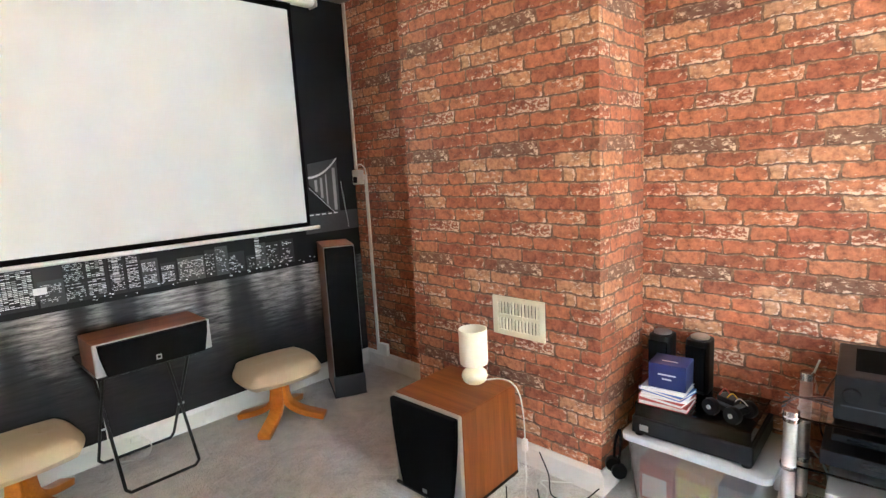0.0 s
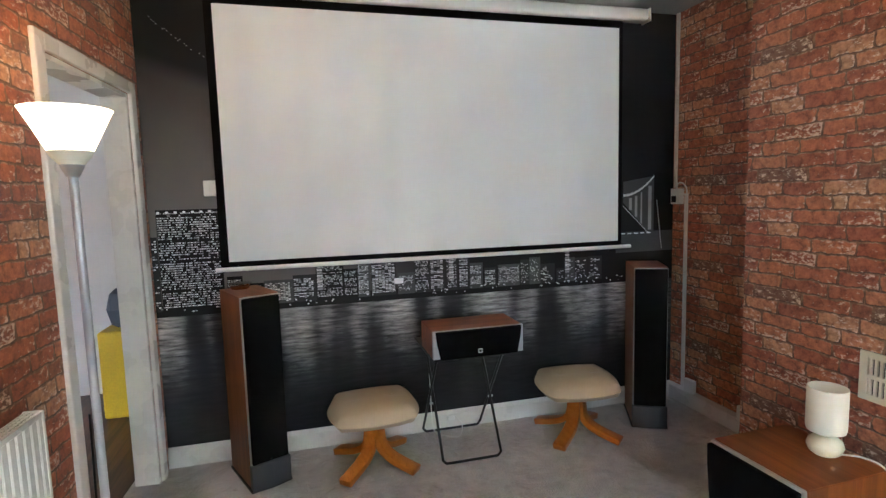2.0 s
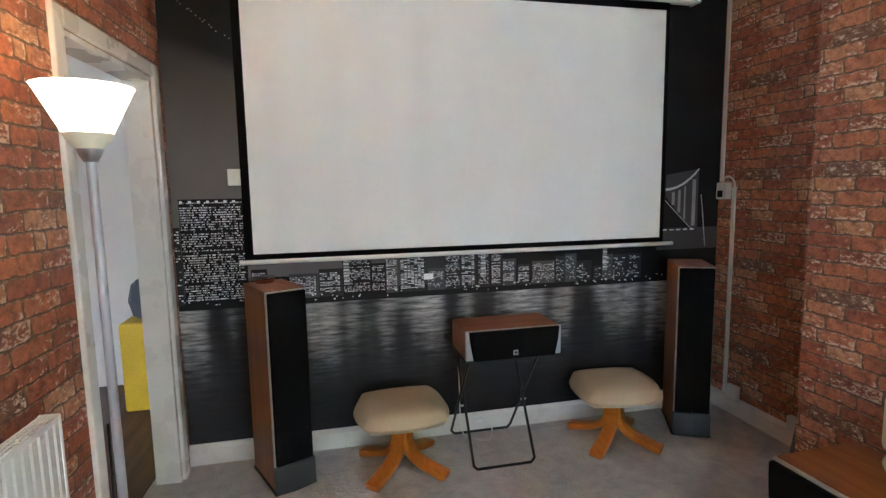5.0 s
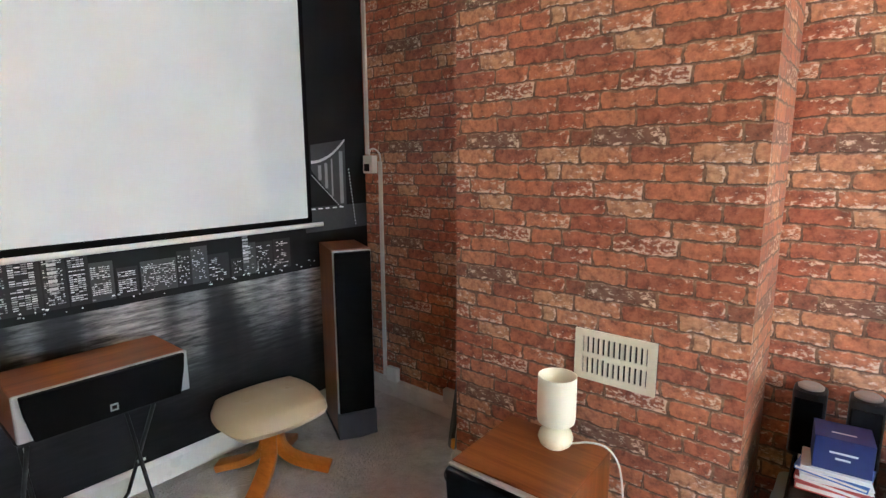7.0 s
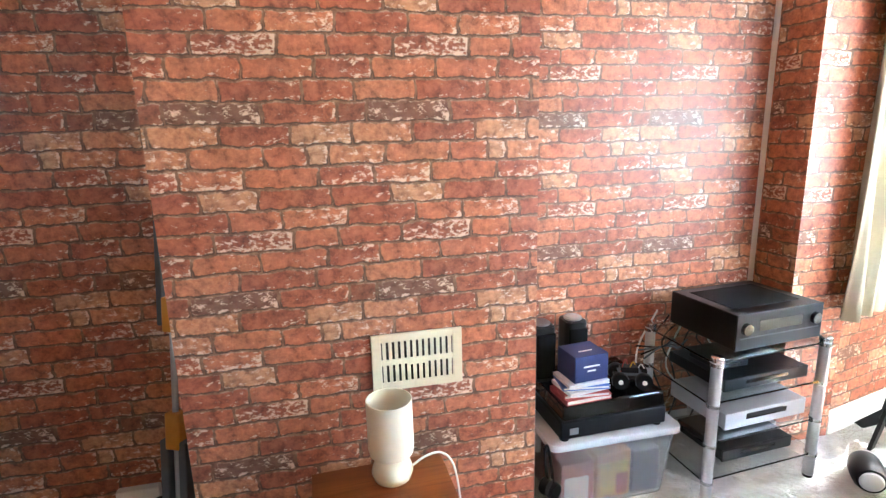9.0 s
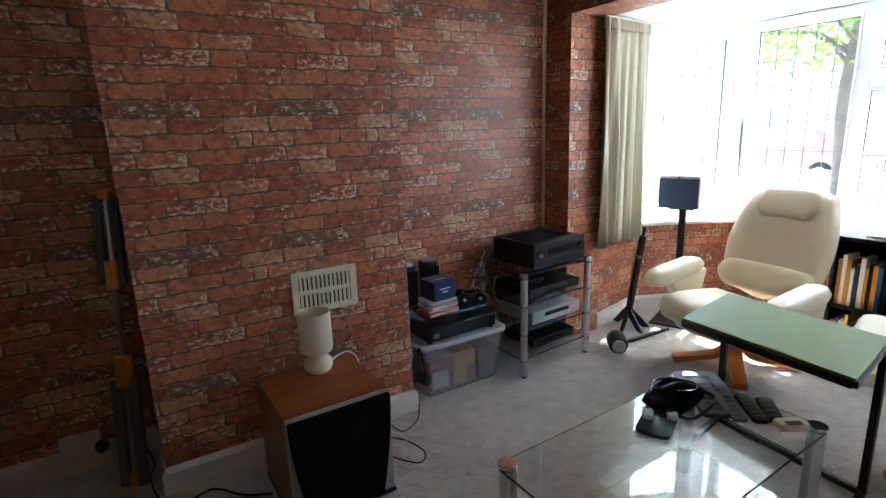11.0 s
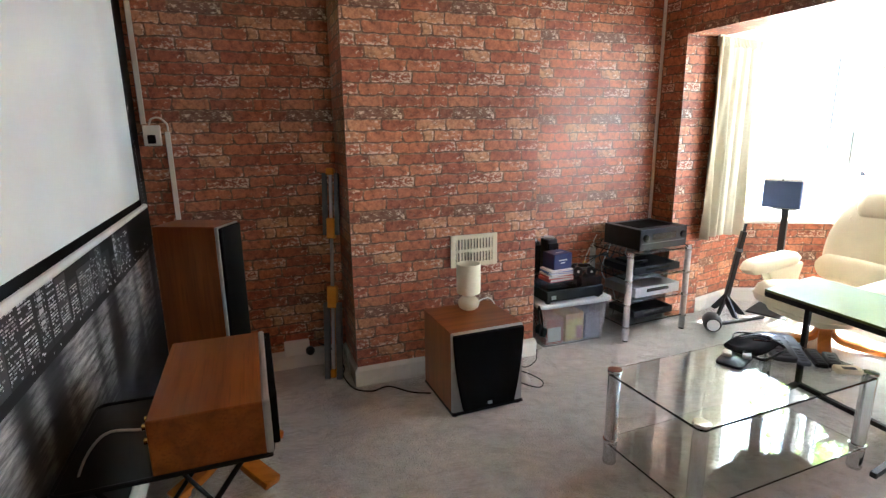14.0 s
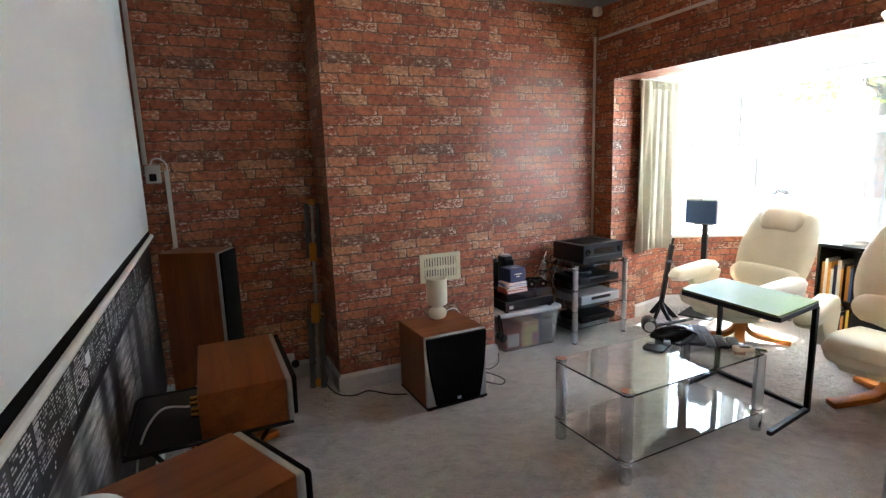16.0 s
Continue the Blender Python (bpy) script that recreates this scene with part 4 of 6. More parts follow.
cord2 = thing("mains_lead", pose(0, 0, 0), "black mains leads trailing over the carpet", "cable")
part("wire", tube(curve_through([(-0.80, 2.40, 0.010), (-0.90, 2.46, 0.008), (-1.00, 2.57, 0.008), (-1.10, 2.55, 0.008), (-1.19, 2.62, 0.008), (-1.22, 2.80, 0.008), (-1.20, 2.90, 0.02), (-1.25, 3.0, 0.1), (-1.33, 3.02, 0.15)]), 0.0045, 8), BLACK, cord2, smoothed=True)
part("wire", tube(curve_through([(-0.34, 2.40, 0.03), (-0.26, 2.30, 0.008), (-0.20, 2.24, 0.008), (-0.15, 2.30, 0.008), (-0.18, 2.42, 0.008), (-0.24, 2.50, 0.008)]), 0.0035, 8), BLACK, cord2, smoothed=True)
part("wire", tube(curve_through([(-0.28, 2.58, 0.14), (-0.22, 2.56, 0.06), (-0.16, 2.50, 0.008), (-0.05, 2.55, 0.008), (0.0, 2.62, 0.05)]), 0.003, 8), BLACK, cord2, smoothed=True)

# ---- vent on the chimney breast ----
vent = thing("wall_vent", pose(-0.428, CY, 0.741), "cream plastic wall vent with upright slots", "vent")
bm = box(-0.150, 0.150, -0.006, -0.001, -0.097, 0.097, 0.002)
part("backing", bm, DARK, vent)
xs = [-0.112 + 0.0205 * k for k in range(12)]
bm = box(-0.150, -0.118, -0.014, -0.004, -0.097, 0.097, 0.003)
box(0.118, 0.150, -0.014, -0.004, -0.097, 0.097, 0.003, bm=bm)
for z0, z1 in ((-0.097, -0.070), (-0.009, 0.009), (0.070, 0.097)):
    box(-0.119, 0.119, -0.0135, -0.004, z0, z1, 0.002, bm=bm)
part("frame", bm, CREAM_P, vent)
for k in range(12):
    x = -0.118 + 0.236 * (k + 0.5) / 12
    for z0, z1 in ((-0.071, -0.008), (0.008, 0.071)):
        part("slat", box(x - 0.0055, x + 0.0055, -0.013, -0.004, z0, z1), CREAM_P, vent)
part("slide_knob", box(-0.03, 0.03, -0.018, -0.013, -0.012, 0.012, 0.002), CREAM_P, vent)


# ---- stools ----
def foot_arm(ang, reach, z_col, r_col):
    """One bent strip: down the column, then out along the floor."""
    c, s = math.cos(radians(ang)), math.sin(radians(ang))
    line = curve_through([(r_col, 0, z_col), (r_col + 0.003, 0, 0.17), (r_col + 0.028, 0, 0.105), (r_col + 0.10, 0, 0.062), (reach, 0, 0.026)], 6)
    bm = bmesh.new()
    rings = []
    for i, p in enumerate(line):
        d = (line[min(i + 1, len(line) - 1)] - line[max(i - 1, 0)]).normalized()
        nrm = Vector((-d.z, 0, d.x))
        wid = 0.033 + 0.004 * i / len(line)
        th = 0.0180
        ring = []
        for a, b in ((-wid, -th), (wid, -th), (wid, th), (-wid, th)):
            q = p + nrm * b + Vector((0, a, 0))
            ring.append(bm.verts.new((q.x * c - q.y * s, q.x * s + q.y * c, max(q.z, 0.002))))
        rings.append(ring)
    for a, b in zip(rings, rings[1:]):
        for k in range(4):
            j = (k + 1) % 4
            bm.faces.new((a[k], a[j], b[j], b[k]))
    bm.faces.new(rings[0][::-1])
    bm.faces.new(rings[-1])
    bmesh.ops.recalc_face_normals(bm, faces=bm.faces[:])
    bmesh.ops.bevel(bm, geom=[e for e in bm.edges if e.is_manifold and e.calc_face_angle(0) > 0.8], offset=0.004, segments=2, affect="EDGES", profile=0.5)
    return bm


def stool(m, turn, label):
    s = thing("footstool", m, label, "footstool", "leather footstools")
    tilt = pose(0, 0, 0.320, 0, 3, turn)
    part("seat", cushion(0.41, 0.50, 0.15, 0.7, 18, 3.4, [(-0.02, -0.10, 0.012, 0.03), (-0.02, 0.10, 0.012, 0.03), (-0.02, 0, 0.006, 0.06)], tilt), LEATHER, s, "padded beige leather seat with two buttons", True)
    part("seat_board", prism(rounded_rect(0.30, 0.38, 0.05), 0.285, 0.300, 0.003, m=pose(0, 0, -0.012, 0, 0, turn)), BLACK, s)
    for yb in (-0.10, 0.10):
        part("button", cushion(0.022, 0.022, 0.010, 1.0, 6, 2.2, m=tilt @ pose(-0.02, yb, 0.062)), LEATHER, s, smoothed=True)
    for ang in (45, 135, 225, 315):
        arm = part("leg", foot_arm(ang + turn, 0.270, 0.29, 0.031), BENT, s, "bent honey-coloured wooden leg", True)
        for z in (0.235, 0.255):
            c, q = math.cos(radians(ang + turn)), math.sin(radians(ang + turn))
            part("bolt", tube([(0.030 * c, 0.030 * q, z), (0.037 * c, 0.037 * q, z)], 0.006, 8), SILVER, arm)
    return s


stool(pose(-1.852, 0.880, 0), 2, "beige leather footstool on bent wooden cross legs")
stool(pose(-1.830, 2.115, 0), -6, "beige leather footstool on bent wooden cross legs, near the alcove")


# ---- alcove pole, sockets, trunking ----
pole = thing("telescopic_pole", pose(0, 0, 0), "grey and orange telescopic work pole leaning in the alcove", "pole")
P0, P1 = Vector((-1.275, 2.800, 0.0)), Vector((-1.200, 2.960, 1.235))
axis = (P1 - P0)
pm = Matrix.Translation(P0) @ axis.to_track_quat("Z", "Y").to_matrix().to_4x4()
LP = axis.length
for x in (-0.036, 0.036):
    part("lower_channel", box(x - 0.016, x + 0.016, -0.02, 0.02, 0.0, 0.46, 0.004, m=pm), SLATE_B, pole)
    part("upper_channel", box(x - 0.012, x + 0.012, -0.016, 0.016, 0.86, LP - 0.03, 0.004, m=pm), SLATE_B, pole)
part("rod", lathe([(0, 0.03), (0.010, 0.03), (0.010, LP - 0.02), (0, LP - 0.02)], 14, m=pm), SILVER, pole, "bright metal rod", True)
for z0, z1, w in ((0.01, 0.06, 0.016), (0.43, 0.56, 0.028), (0.84, 0.96, 0.024), (LP - 0.04, LP, 0.022)):
    part("clamp", box(-w, w, -0.024, 0.024, z0, z1, 0.007, m=pm), ORANGE_P, pole, "orange plastic clamp")
part("stripe", box(-0.006, 0.006, -0.026, -0.018, 0.06, 0.44, m=pm), ORANGE_P, pole)


def wall_box(name, m, w, h, d, label, category):
    s = thing(name, m, label, category)
    part("plate", box(-w / 2, w / 2, -d, 0, -h / 2, h / 2, 0.004), PLASTIC, s)
    return s


jb = wall_box("switched_socket", pose(-2.098, LY - 0.001, 1.432), 0.080, 0.105, 0.045, "white surface box with a black plug", "socket")
part("plug", box(-0.020, 0.018, -0.056, -0.044, -0.040, 0.004, 0.004), BLACK, jb, "black plug adapter")
part("flex", tube(curve_through([(-0.01, -0.02, 0.055), (0.005, -0.022, 0.085), (0.04, -0.02, 0.09), (0.072, -0.012, 0.06), (0.075, -0.008, 0.02)]), 0.005, 8), PLASTIC, jb, "white flex looping to the trunking", True)
so = wall_box("double_socket", pose(-1.46, LY - 0.001, 0.135), 0.15, 0.09, 0.035, "white double mains socket by the skirting", "socket")
part("plug", lathe([(0, 0), (0.026, 0), (0.028, 0.02), (0.018, 0.045), (0, 0.045)], 14, m=pose(0.075, -0.034, -0.02, 90, 0, 0)), BLACK, so, "black plug")
so2 = wall_box("corner_socket", pose(-1.95, LY - 0.001, 0.15), 0.088, 0.088, 0.03, "white single socket above the skirting", "socket")
sw = wall_box("light_switch", pose(WX + 0.001, 0.087, 1.556, 0, 0, 90), 0.086, 0.086, 0.012, "white square light switch", "light switch")
part("rocker", box(-0.012, 0.012, -0.017, -0.011, -0.02, 0.02, 0.002), PLASTIC, sw)
so3 = wall_box("mural_socket", pose(WX + 0.018, 1.40, 0.07, 0, 0, 90), 0.05, 0.03, 0.012, "small white cable outlet on the skirting", "outlet")


def trunking(p, q, w=0.025, d=0.016, normal=(0, -1, 0)):
    p, q, nv = Vector(p), Vector(q), Vector(normal)
    z = (q - p).normalized()
    x = nv.cross(z).normalized()
    m = Matrix((( x.x, nv.x, z.x, p.x), (x.y, nv.y, z.y, p.y), (x.z, nv.z, z.z, p.z), (0, 0, 0, 1)))
    ob = part("trim", box(-w / 2, w / 2, 0.001, d, 0, (q - p).length, 0.003, m=m), PLASTIC)
    return tagged(ob, "white plastic cable trunking on the wall", "cable trunking", kind="structure")


trunking((-2.135, LY, 1.490), (-2.135, LY, H - 0.002))
trunking((-2.028, LY, 0.12), (-2.028, LY, 1.45))
trunking((FX - 0.03, RY, 0.12), (FX - 0.03, RY, 2.42), 0.02)
trunking((FX, RY - 0.03, 2.40), (FX, 1.9, 2.42), 0.02, 0.016, (-1, 0, 0))
trunking((FX, 1.9, 2.42), (FX, 0.0, 2.46), 0.02, 0.016, (-1, 0, 0))
part_blob = thing("ceiling_hook", pose(FX - 0.04, RY - 0.04, H), "white ceiling corner bracket", "bracket")
part("bracket", box(-0.03, 0.03, -0.03, 0.03, -0.07, 0.0, 0.012), PLASTIC, part_blob)

# ---- radiator and floor lamp ----
rad = thing("radiator", pose(0, 0, 0), "white ribbed panel radiator under the brick wallpaper", "radiator")
skewed(rad)
RX0, RX1, RY0, RY1 = -0.860, 0.50, DY + 0.035, DY + 0.086
x = RX0 + 0.01
prof = []
while x < RX1 - 0.02:
    prof += [(x, RY1 - 0.004), (x + 0.006, RY1), (x + 0.022, RY1), (x + 0.028, RY1 - 0.004)]
    x += 0.036
prof = [(RX0, RY1 - 0.01)] + prof + [(RX1, RY1 - 0.01), (RX1, RY0), (RX0, RY0)]
part("panel", prism(prof, 0.20, 0.852), RAD_W, rad, "ribbed front panel")
for xx in (RX0, RX1 - 0.012):
    part("side_panel", box(xx, xx + 0.012, RY0 - 0.004, RY1 + 0.002, 0.19, 0.872, 0.004), RAD_W, rad)
bm = box(RX0 + 0.012, RX1 - 0.012, RY1 - 0.008, RY1, 0.852, 0.870, 0.002)
box(RX0 + 0.012, RX1 - 0.012, RY0, RY0 + 0.008, 0.852, 0.870, 0.002, bm=bm)
x = RX0 + 0.02
while x < RX1 - 0.02:
    box(x, x + 0.004, RY0 + 0.006, RY1 - 0.006, 0.856, 0.869, bm=bm)
    x += 0.018
for yy in (RY0 + 0.017, RY0 + 0.032):
    box(RX0 + 0.012, RX1 - 0.012, yy, yy + 0.003, 0.859, 0.870, bm=bm)
part("top_grille", bm, RAD_W, rad, "slotted top grille")
for xx in (RX0 + 0.25, RX1 - 0.25):
    part("bracket", box(xx, xx + 0.05, DY, RY0 + 0.004, 0.30, 0.80), RAD_W, rad)
part("pipe", tube([(RX0 + 0.03, DY + 0.06, 0.0), (RX0 + 0.03, DY + 0.06, 0.22)], 0.0075), CHROME, rad)

FLX, FLY = -0.566, 0.025
fl = thing("floor_lamp", pose(FLX, FLY, 0), "lit uplighter floor lamp with white glass bowl shade", "floor lamp")
part("base", lathe([(0, 0), (0.125, 0), (0.13, 0.008), (0.125, 0.018), (0.03, 0.028), (0.016, 0.04), (0, 0.04)], 40), SILVER, fl, smoothed=True)
part("stem", lathe([(0, 0.03), (0.0105, 0.03), (0.0105, 1.5620), (0, 1.5620)], 20), SILVER_P, fl, "satin grey metal stem", True)
part("collar", lathe([(0, 1.5540), (0.014, 1.5540), (0.025, 1.5750), (0.027, 1.5840), (0, 1.5840)], 24), SILVER, fl, smoothed=True)
part("shade", lathe([(0.024, 1.5810), (0.042, 1.6030), (0.095, 1.7130), (0.098, 1.7170), (0.094, 1.7170), (0.039, 1.6080), (0.017, 1.5870), (0.024, 1.5810)], 48), SHADE_ON, fl, "glowing white glass bowl shade", True)
part("collar", lathe([(0.0245, 1.5804), (0.0435, 1.6030), (0.0500, 1.6160), (0.0492, 1.6165), (0.0425, 1.6035), (0.0240, 1.5812)], 48), SHADE_C, fl, "tan shade collar", True)
bulb = new("lamp_bulb_light", bpy.data.lights.new("lamp_bulb_light", "POINT"))
bulb.data.energy, bulb.data.color, bulb.data.shadow_soft_size = 0.7, (1.0, 0.52, 0.2), 0.05
bulb.location = (FLX, FLY, 1.7040)
flc = thing("lamp_flex", pose(0, 0, 0), "dark flex hanging down the lamp stem with a foot switch", "cable")
part("wire", tube(curve_through([(FLX + 0.014, FLY - 0.012, 0.95), (FLX + 0.010, FLY - 0.016, 0.8), (FLX - 0.01, FLY - 0.03, 0.45), (FLX - 0.03, FLY - 0.04, 0.15), (FLX - 0.06, FLY - 0.10, 0.008), (FLX - 0.12, DY - 0.02, 0.008)]), 0.003, 6), BLACK, flc, smoothed=True)

# ---- right alcove: storage tub, turntable, rack ----
tub = thing("storage_box", pose(0.345, 2.870, 0, 0, 0, 0), "clear plastic storage box with milky rim, packed with boxes", "storage box")
def tub_shell():
    bm = bmesh.new()
    rings = []
    for w, d, z in ((0.47, 0.31, 0.004), (0.50, 0.335, 0.15), (0.525, 0.355, 0.285), (0.519, 0.349, 0.285), (0.494, 0.329, 0.15), (0.464, 0.304, 0.008)):
        rings.append([bm.verts.new((x, y, z)) for x, y in rounded_rect(w, d, 0.03, 4)])
    n = len(rings[0])
    for a, b in zip(rings, rings[1:]):
        for i in range(n):
            bm.faces.new((a[i], a[(i + 1) % n], b[(i + 1) % n], b[i]))
    bm.faces.new(rings[0][::-1])
    bm.faces.new(rings[-1])
    bmesh.ops.recalc_face_normals(bm, faces=bm.faces[:])
    return bm
part("shell", tub_shell(), TUB, tub, "cloudy clear plastic walls", True)
part("rim", prism(rounded_rect(0.56, 0.385, 0.035), 0.283, 0.312, 0.006), RIM, tub, "milky grey lid rim", True)
for x in (-0.272, 0.272):
    part("clip", box(x - 0.012, x + 0.012, -0.05, 0.05, 0.20, 0.30, 0.005), RIM, tub)
for x0, x1, z1, mtl in ((-0.215, -0.075, 0.19, RED_B), (-0.065, 0.085, 0.21, ORANGE_P), (0.095, 0.215, 0.20, NAVY)):
    part("packed_carton", box(x0, x1, -0.142, 0.10, 0.012, z1, 0.004), mtl, tub)
part("packed_sleeve", box(-0.055, 0.07, -0.1465, -0.142, 0.03, 0.17), YELLOW, tub)
part("packed_sleeve", box(-0.20, -0.10, -0.1465, -0.142, 0.03, 0.13), WHITE_B, tub)
part("packed_sleeve", box(0.02, 0.07, -0.149, -0.1465, 0.03, 0.12), RED_B, tub)

tt = thing("turntable", pose(0.330, 2.875, 0.312, 0, 0, 1.5), "black record turntable with smoked dust cover", "turntable")
part("body", box(-0.225, 0.225, -0.175, 0.175, 0.012, 0.085, 0.006), BLACK, tt)
part("platter", lathe([(0, 0.085), (0.145, 0.085), (0.148, 0.092), (0.145, 0.1), (0, 0.1)], 48, m=pose(-0.03, -0.01, 0)), BLACK_G, tt, smoothed=True)
bm = box(-0.215, 0.215, -0.168, 0.170, 0.086, 0.145, 0.004)
part("dust_cover", bm, glass_mat("smoked_acrylic", (0.22, 0.21, 0.2)), tt, "smoked clear dust cover")
part("badge", box(-0.19, -0.155, -0.1775, -0.174, 0.030, 0.055), SILVER, tt)
for x in (-0.2, 0.2):
    for y in (-0.15, 0.15):
        part("foot", lathe([(0, 0), (0.018, 0), (0.02, 0.013), (0, 0.013)], 12, m=pose(x, y, 0)), BLACK, tt)
TOP = 0.312 + 0.1455


def book(m, w, d, h, cover, label):
    b = thing("book", m, label, "book", "stack on the turntable")
    bm = box(-w / 2, w / 2, -d / 2, d / 2, 0, 0.0025)
    box(-w / 2, w / 2, -d / 2, d / 2, h - 0.0025, h, bm=bm)
    box(-w / 2, -w / 2 + 0.003, -d / 2, d / 2, 0.0025, h - 0.0025, bm=bm)
    part("cover", bm, cover, b)
    part("page_block", box(-w / 2 + 0.003, w / 2 - 0.003, -d / 2 + 0.003, d / 2 - 0.003, 0.0027, h - 0.0027), PAPER, b)
    return b


z = TOP
for w, d, h, mt, rot, lab in ((0.19, 0.135, 0.020, RED_B, 4, "red paperback in a stack"), (0.18, 0.135, 0.016, RED_B, -5, "faded red paperback in a stack"), (0.178, 0.13, 0.014, WHITE_B, 8, "white paperback in a stack"), (0.18, 0.13, 0.014, BLUE_B, -8, "blue and white paperback in a stack"), (0.17, 0.13, 0.012, WHITE_B, 3, "slim white booklet in a stack")):
    book(pose(0.225, 2.775, z, 0, 0, rot), w, d, h, mt, lab)
    z += h + 0.0004
nb = thing("gift_box", pose(0.235, 2.785, z, 0, 0, 6), "navy blue card box with pale lettering on the books", "box")
part("carton", box(-0.072, 0.072, -0.062, 0.062, 0, 0.104, 0.002), NAVY, nb)
for zz, w in ((0.058, 0.034), (0.040, 0.018)):
    part("lettering", box(-w, w, -0.0632, -0.0618, zz, zz + 0.006), PAPER, nb)
part("lettering", box(-0.03, 0.03, -0.02, -0.012, 0.1032, 0.1045), PAPER, nb)


def desk_speaker(m):
    s = thing("desk_speaker", m, "slim black desktop speaker with silver top", "desktop speaker", "desktop speakers")
    part("body", prism(rounded_rect(0.095, 0.11, 0.03), 0, 0.235, 0.008), BLACK, s, smoothed=True)
    part("grille", prism(rounded_rect(0.08, 0.012, 0.005), 0.02, 0.21, 0.002, m=pose(0, -0.056, 0)), BLACK_F, s)
    part("top_ring", lathe([(0, 0.234), (0.036, 0.234), (0.038, 0.242), (0.03, 0.248), (0, 0.246)], 24), SILVER, s, "silver disc top", True)
    return s


for x, y in ((0.135, 2.955), (0.285, 2.975)):
    desk_speaker(pose(x, y, TOP))
rob = thing("robot_car_kit", pose(0.452, 2.800, TOP, 0, 0, -20), "small home-built robot car with black wheels, white hubs", "robot car")
part("chassis", box(-0.06, 0.06, -0.035, 0.035, 0.028, 0.036, 0.002), BLACK, rob)
part("board", box(-0.045, 0.045, -0.03, 0.03, 0.048, 0.054, 0.001), SLATE_B, rob)
part("battery", box(-0.04, 0.03, -0.022, 0.022, 0.056, 0.078, 0.004), BLACK, rob)
for x in (-0.045, 0.045):
    for y in (-0.046, 0.046):
        part("wheel", lathe([(0, -0.012), (0.032, -0.012), (0.034, 0), (0.032, 0.012), (0, 0.012)], 20, m=pose(x, y, 0.034, 90, 0, 0)), BLACK, rob, smoothed=True)
        part("hub", lathe([(0, 0), (0.009, 0), (0.009, 0.004), (0, 0.004)], 12, m=pose(x, math.copysign(0.0585, y), 0.034, 90, 0, 0)), WHITE_B, rob)
for k, mtl in enumerate((RED_B, YELLOW, WHITE_B)):
    part("wire", tube(curve_through([(-0.04 + 0.03 * k, -0.02, 0.06), (-0.02 + 0.03 * k, 0.0, 0.105 - 0.01 * k), (0.03 * k, 0.02, 0.06)]), 0.0022, 6), mtl, rob)
hp = thing("headphones", pose(0.055, 2.665, 0.0), "black headphones hooked on the storage box rim", "headphones")
part("band", tube(curve_through([(-0.01, 0.0, 0.19), (-0.012, 0.02, 0.26), (0.0, 0.035, 0.31), (0.01, 0.02, 0.25), (0.012, 0.0, 0.17)]), 0.006, 8), BLACK, hp, smoothed=True)
for q, zz in ((-0.014, 0.165), (0.014, 0.14)):
    part("earcup", lathe([(0, -0.015), (0.03, -0.015), (0.034, 0), (0.03, 0.015), (0, 0.015)], 20, m=pose(q, 0, zz, 90, 0, 30)), BLACK, hp, smoothed=True)

rack = thing("av_rack", pose(0, 0, 0), "glass shelf rack with silver tube posts", "rack")
RP = [(0.685, 2.605), (1.225, 2.650), (1.195, 3.020), (0.665, 2.985)]
for x, y in RP:
    p = part("post", lathe([(0, 0.012), (0.021, 0.012), (0.021, 0.612), (0, 0.612)], 24, m=pose(x, y, 0)), SILVER, rack, "silver tube post", True)
    part("foot", lathe([(0, 0), (0.018, 0), (0.02, 0.012), (0, 0.012)], 16, m=pose(x, y, 0)), BLACK, p)
    part("cap", lathe([(0, 0.612), (0.024, 0.612), (0.024, 0.628), (0.018, 0.632), (0, 0.632)], 24, m=pose(x, y, 0)), CHROME, p, smoothed=True)
    for z in (0.098, 0.258, 0.425, 0.592):
        part("ring", lathe([(0.021, z), (0.024, z), (0.024, z + 0.014), (0.021, z + 0.014)], 24, m=pose(x, y, 0)), CHROME, p, smoothed=True)
for z in (0.112, 0.272, 0.439, 0.606):
    part("shelf", prism([(0.66, 2.595), (1.25, 2.640), (1.215, 3.035), (0.645, 3.0)], z, z + 0.008, 0.0015), TABLE_GLASS, rack, "clear glass shelf").visible_shadow = False


def unit(name, x, y, z, w, d, h, body, label, category, rot=4, knobs=()):
    u = thing(name, pose(x, y, z, 0, 0, rot), label, category)
    part("case", box(-w / 2, w / 2, -d / 2, d / 2, 0.008, h, 0.004), body, u)
    part("front_panel", box(-w / 2 - 0.001, w / 2 + 0.001, -d / 2 - 0.008, -d / 2 + 0.001, 0.006, h + 0.001, 0.003), body, u)
    part("display", box(-w * 0.25, w * 0.25, -d / 2 - 0.0095, -d / 2 - 0.007, h * 0.5, h * 0.78), BLACK_G, u)
    for kx, kr in knobs:
        part("knob", lathe([(0, 0), (kr, 0), (kr * 0.92, 0.016), (0, 0.017)], 20, m=pose(kx, -d / 2 - 0.007, h * 0.62, 90, 0, 0)), BLACK_G, u, "glossy black volume knob", True)
    for fx in (-w / 2 + 0.04, w / 2 - 0.04):
        for fy in (-d / 2 + 0.04, d / 2 - 0.04):
            part("foot", lathe([(0, 0), (0.014, 0), (0.014, 0.009), (0, 0.009)], 12, m=pose(fx, fy, 0)), BLACK, u)
    return u


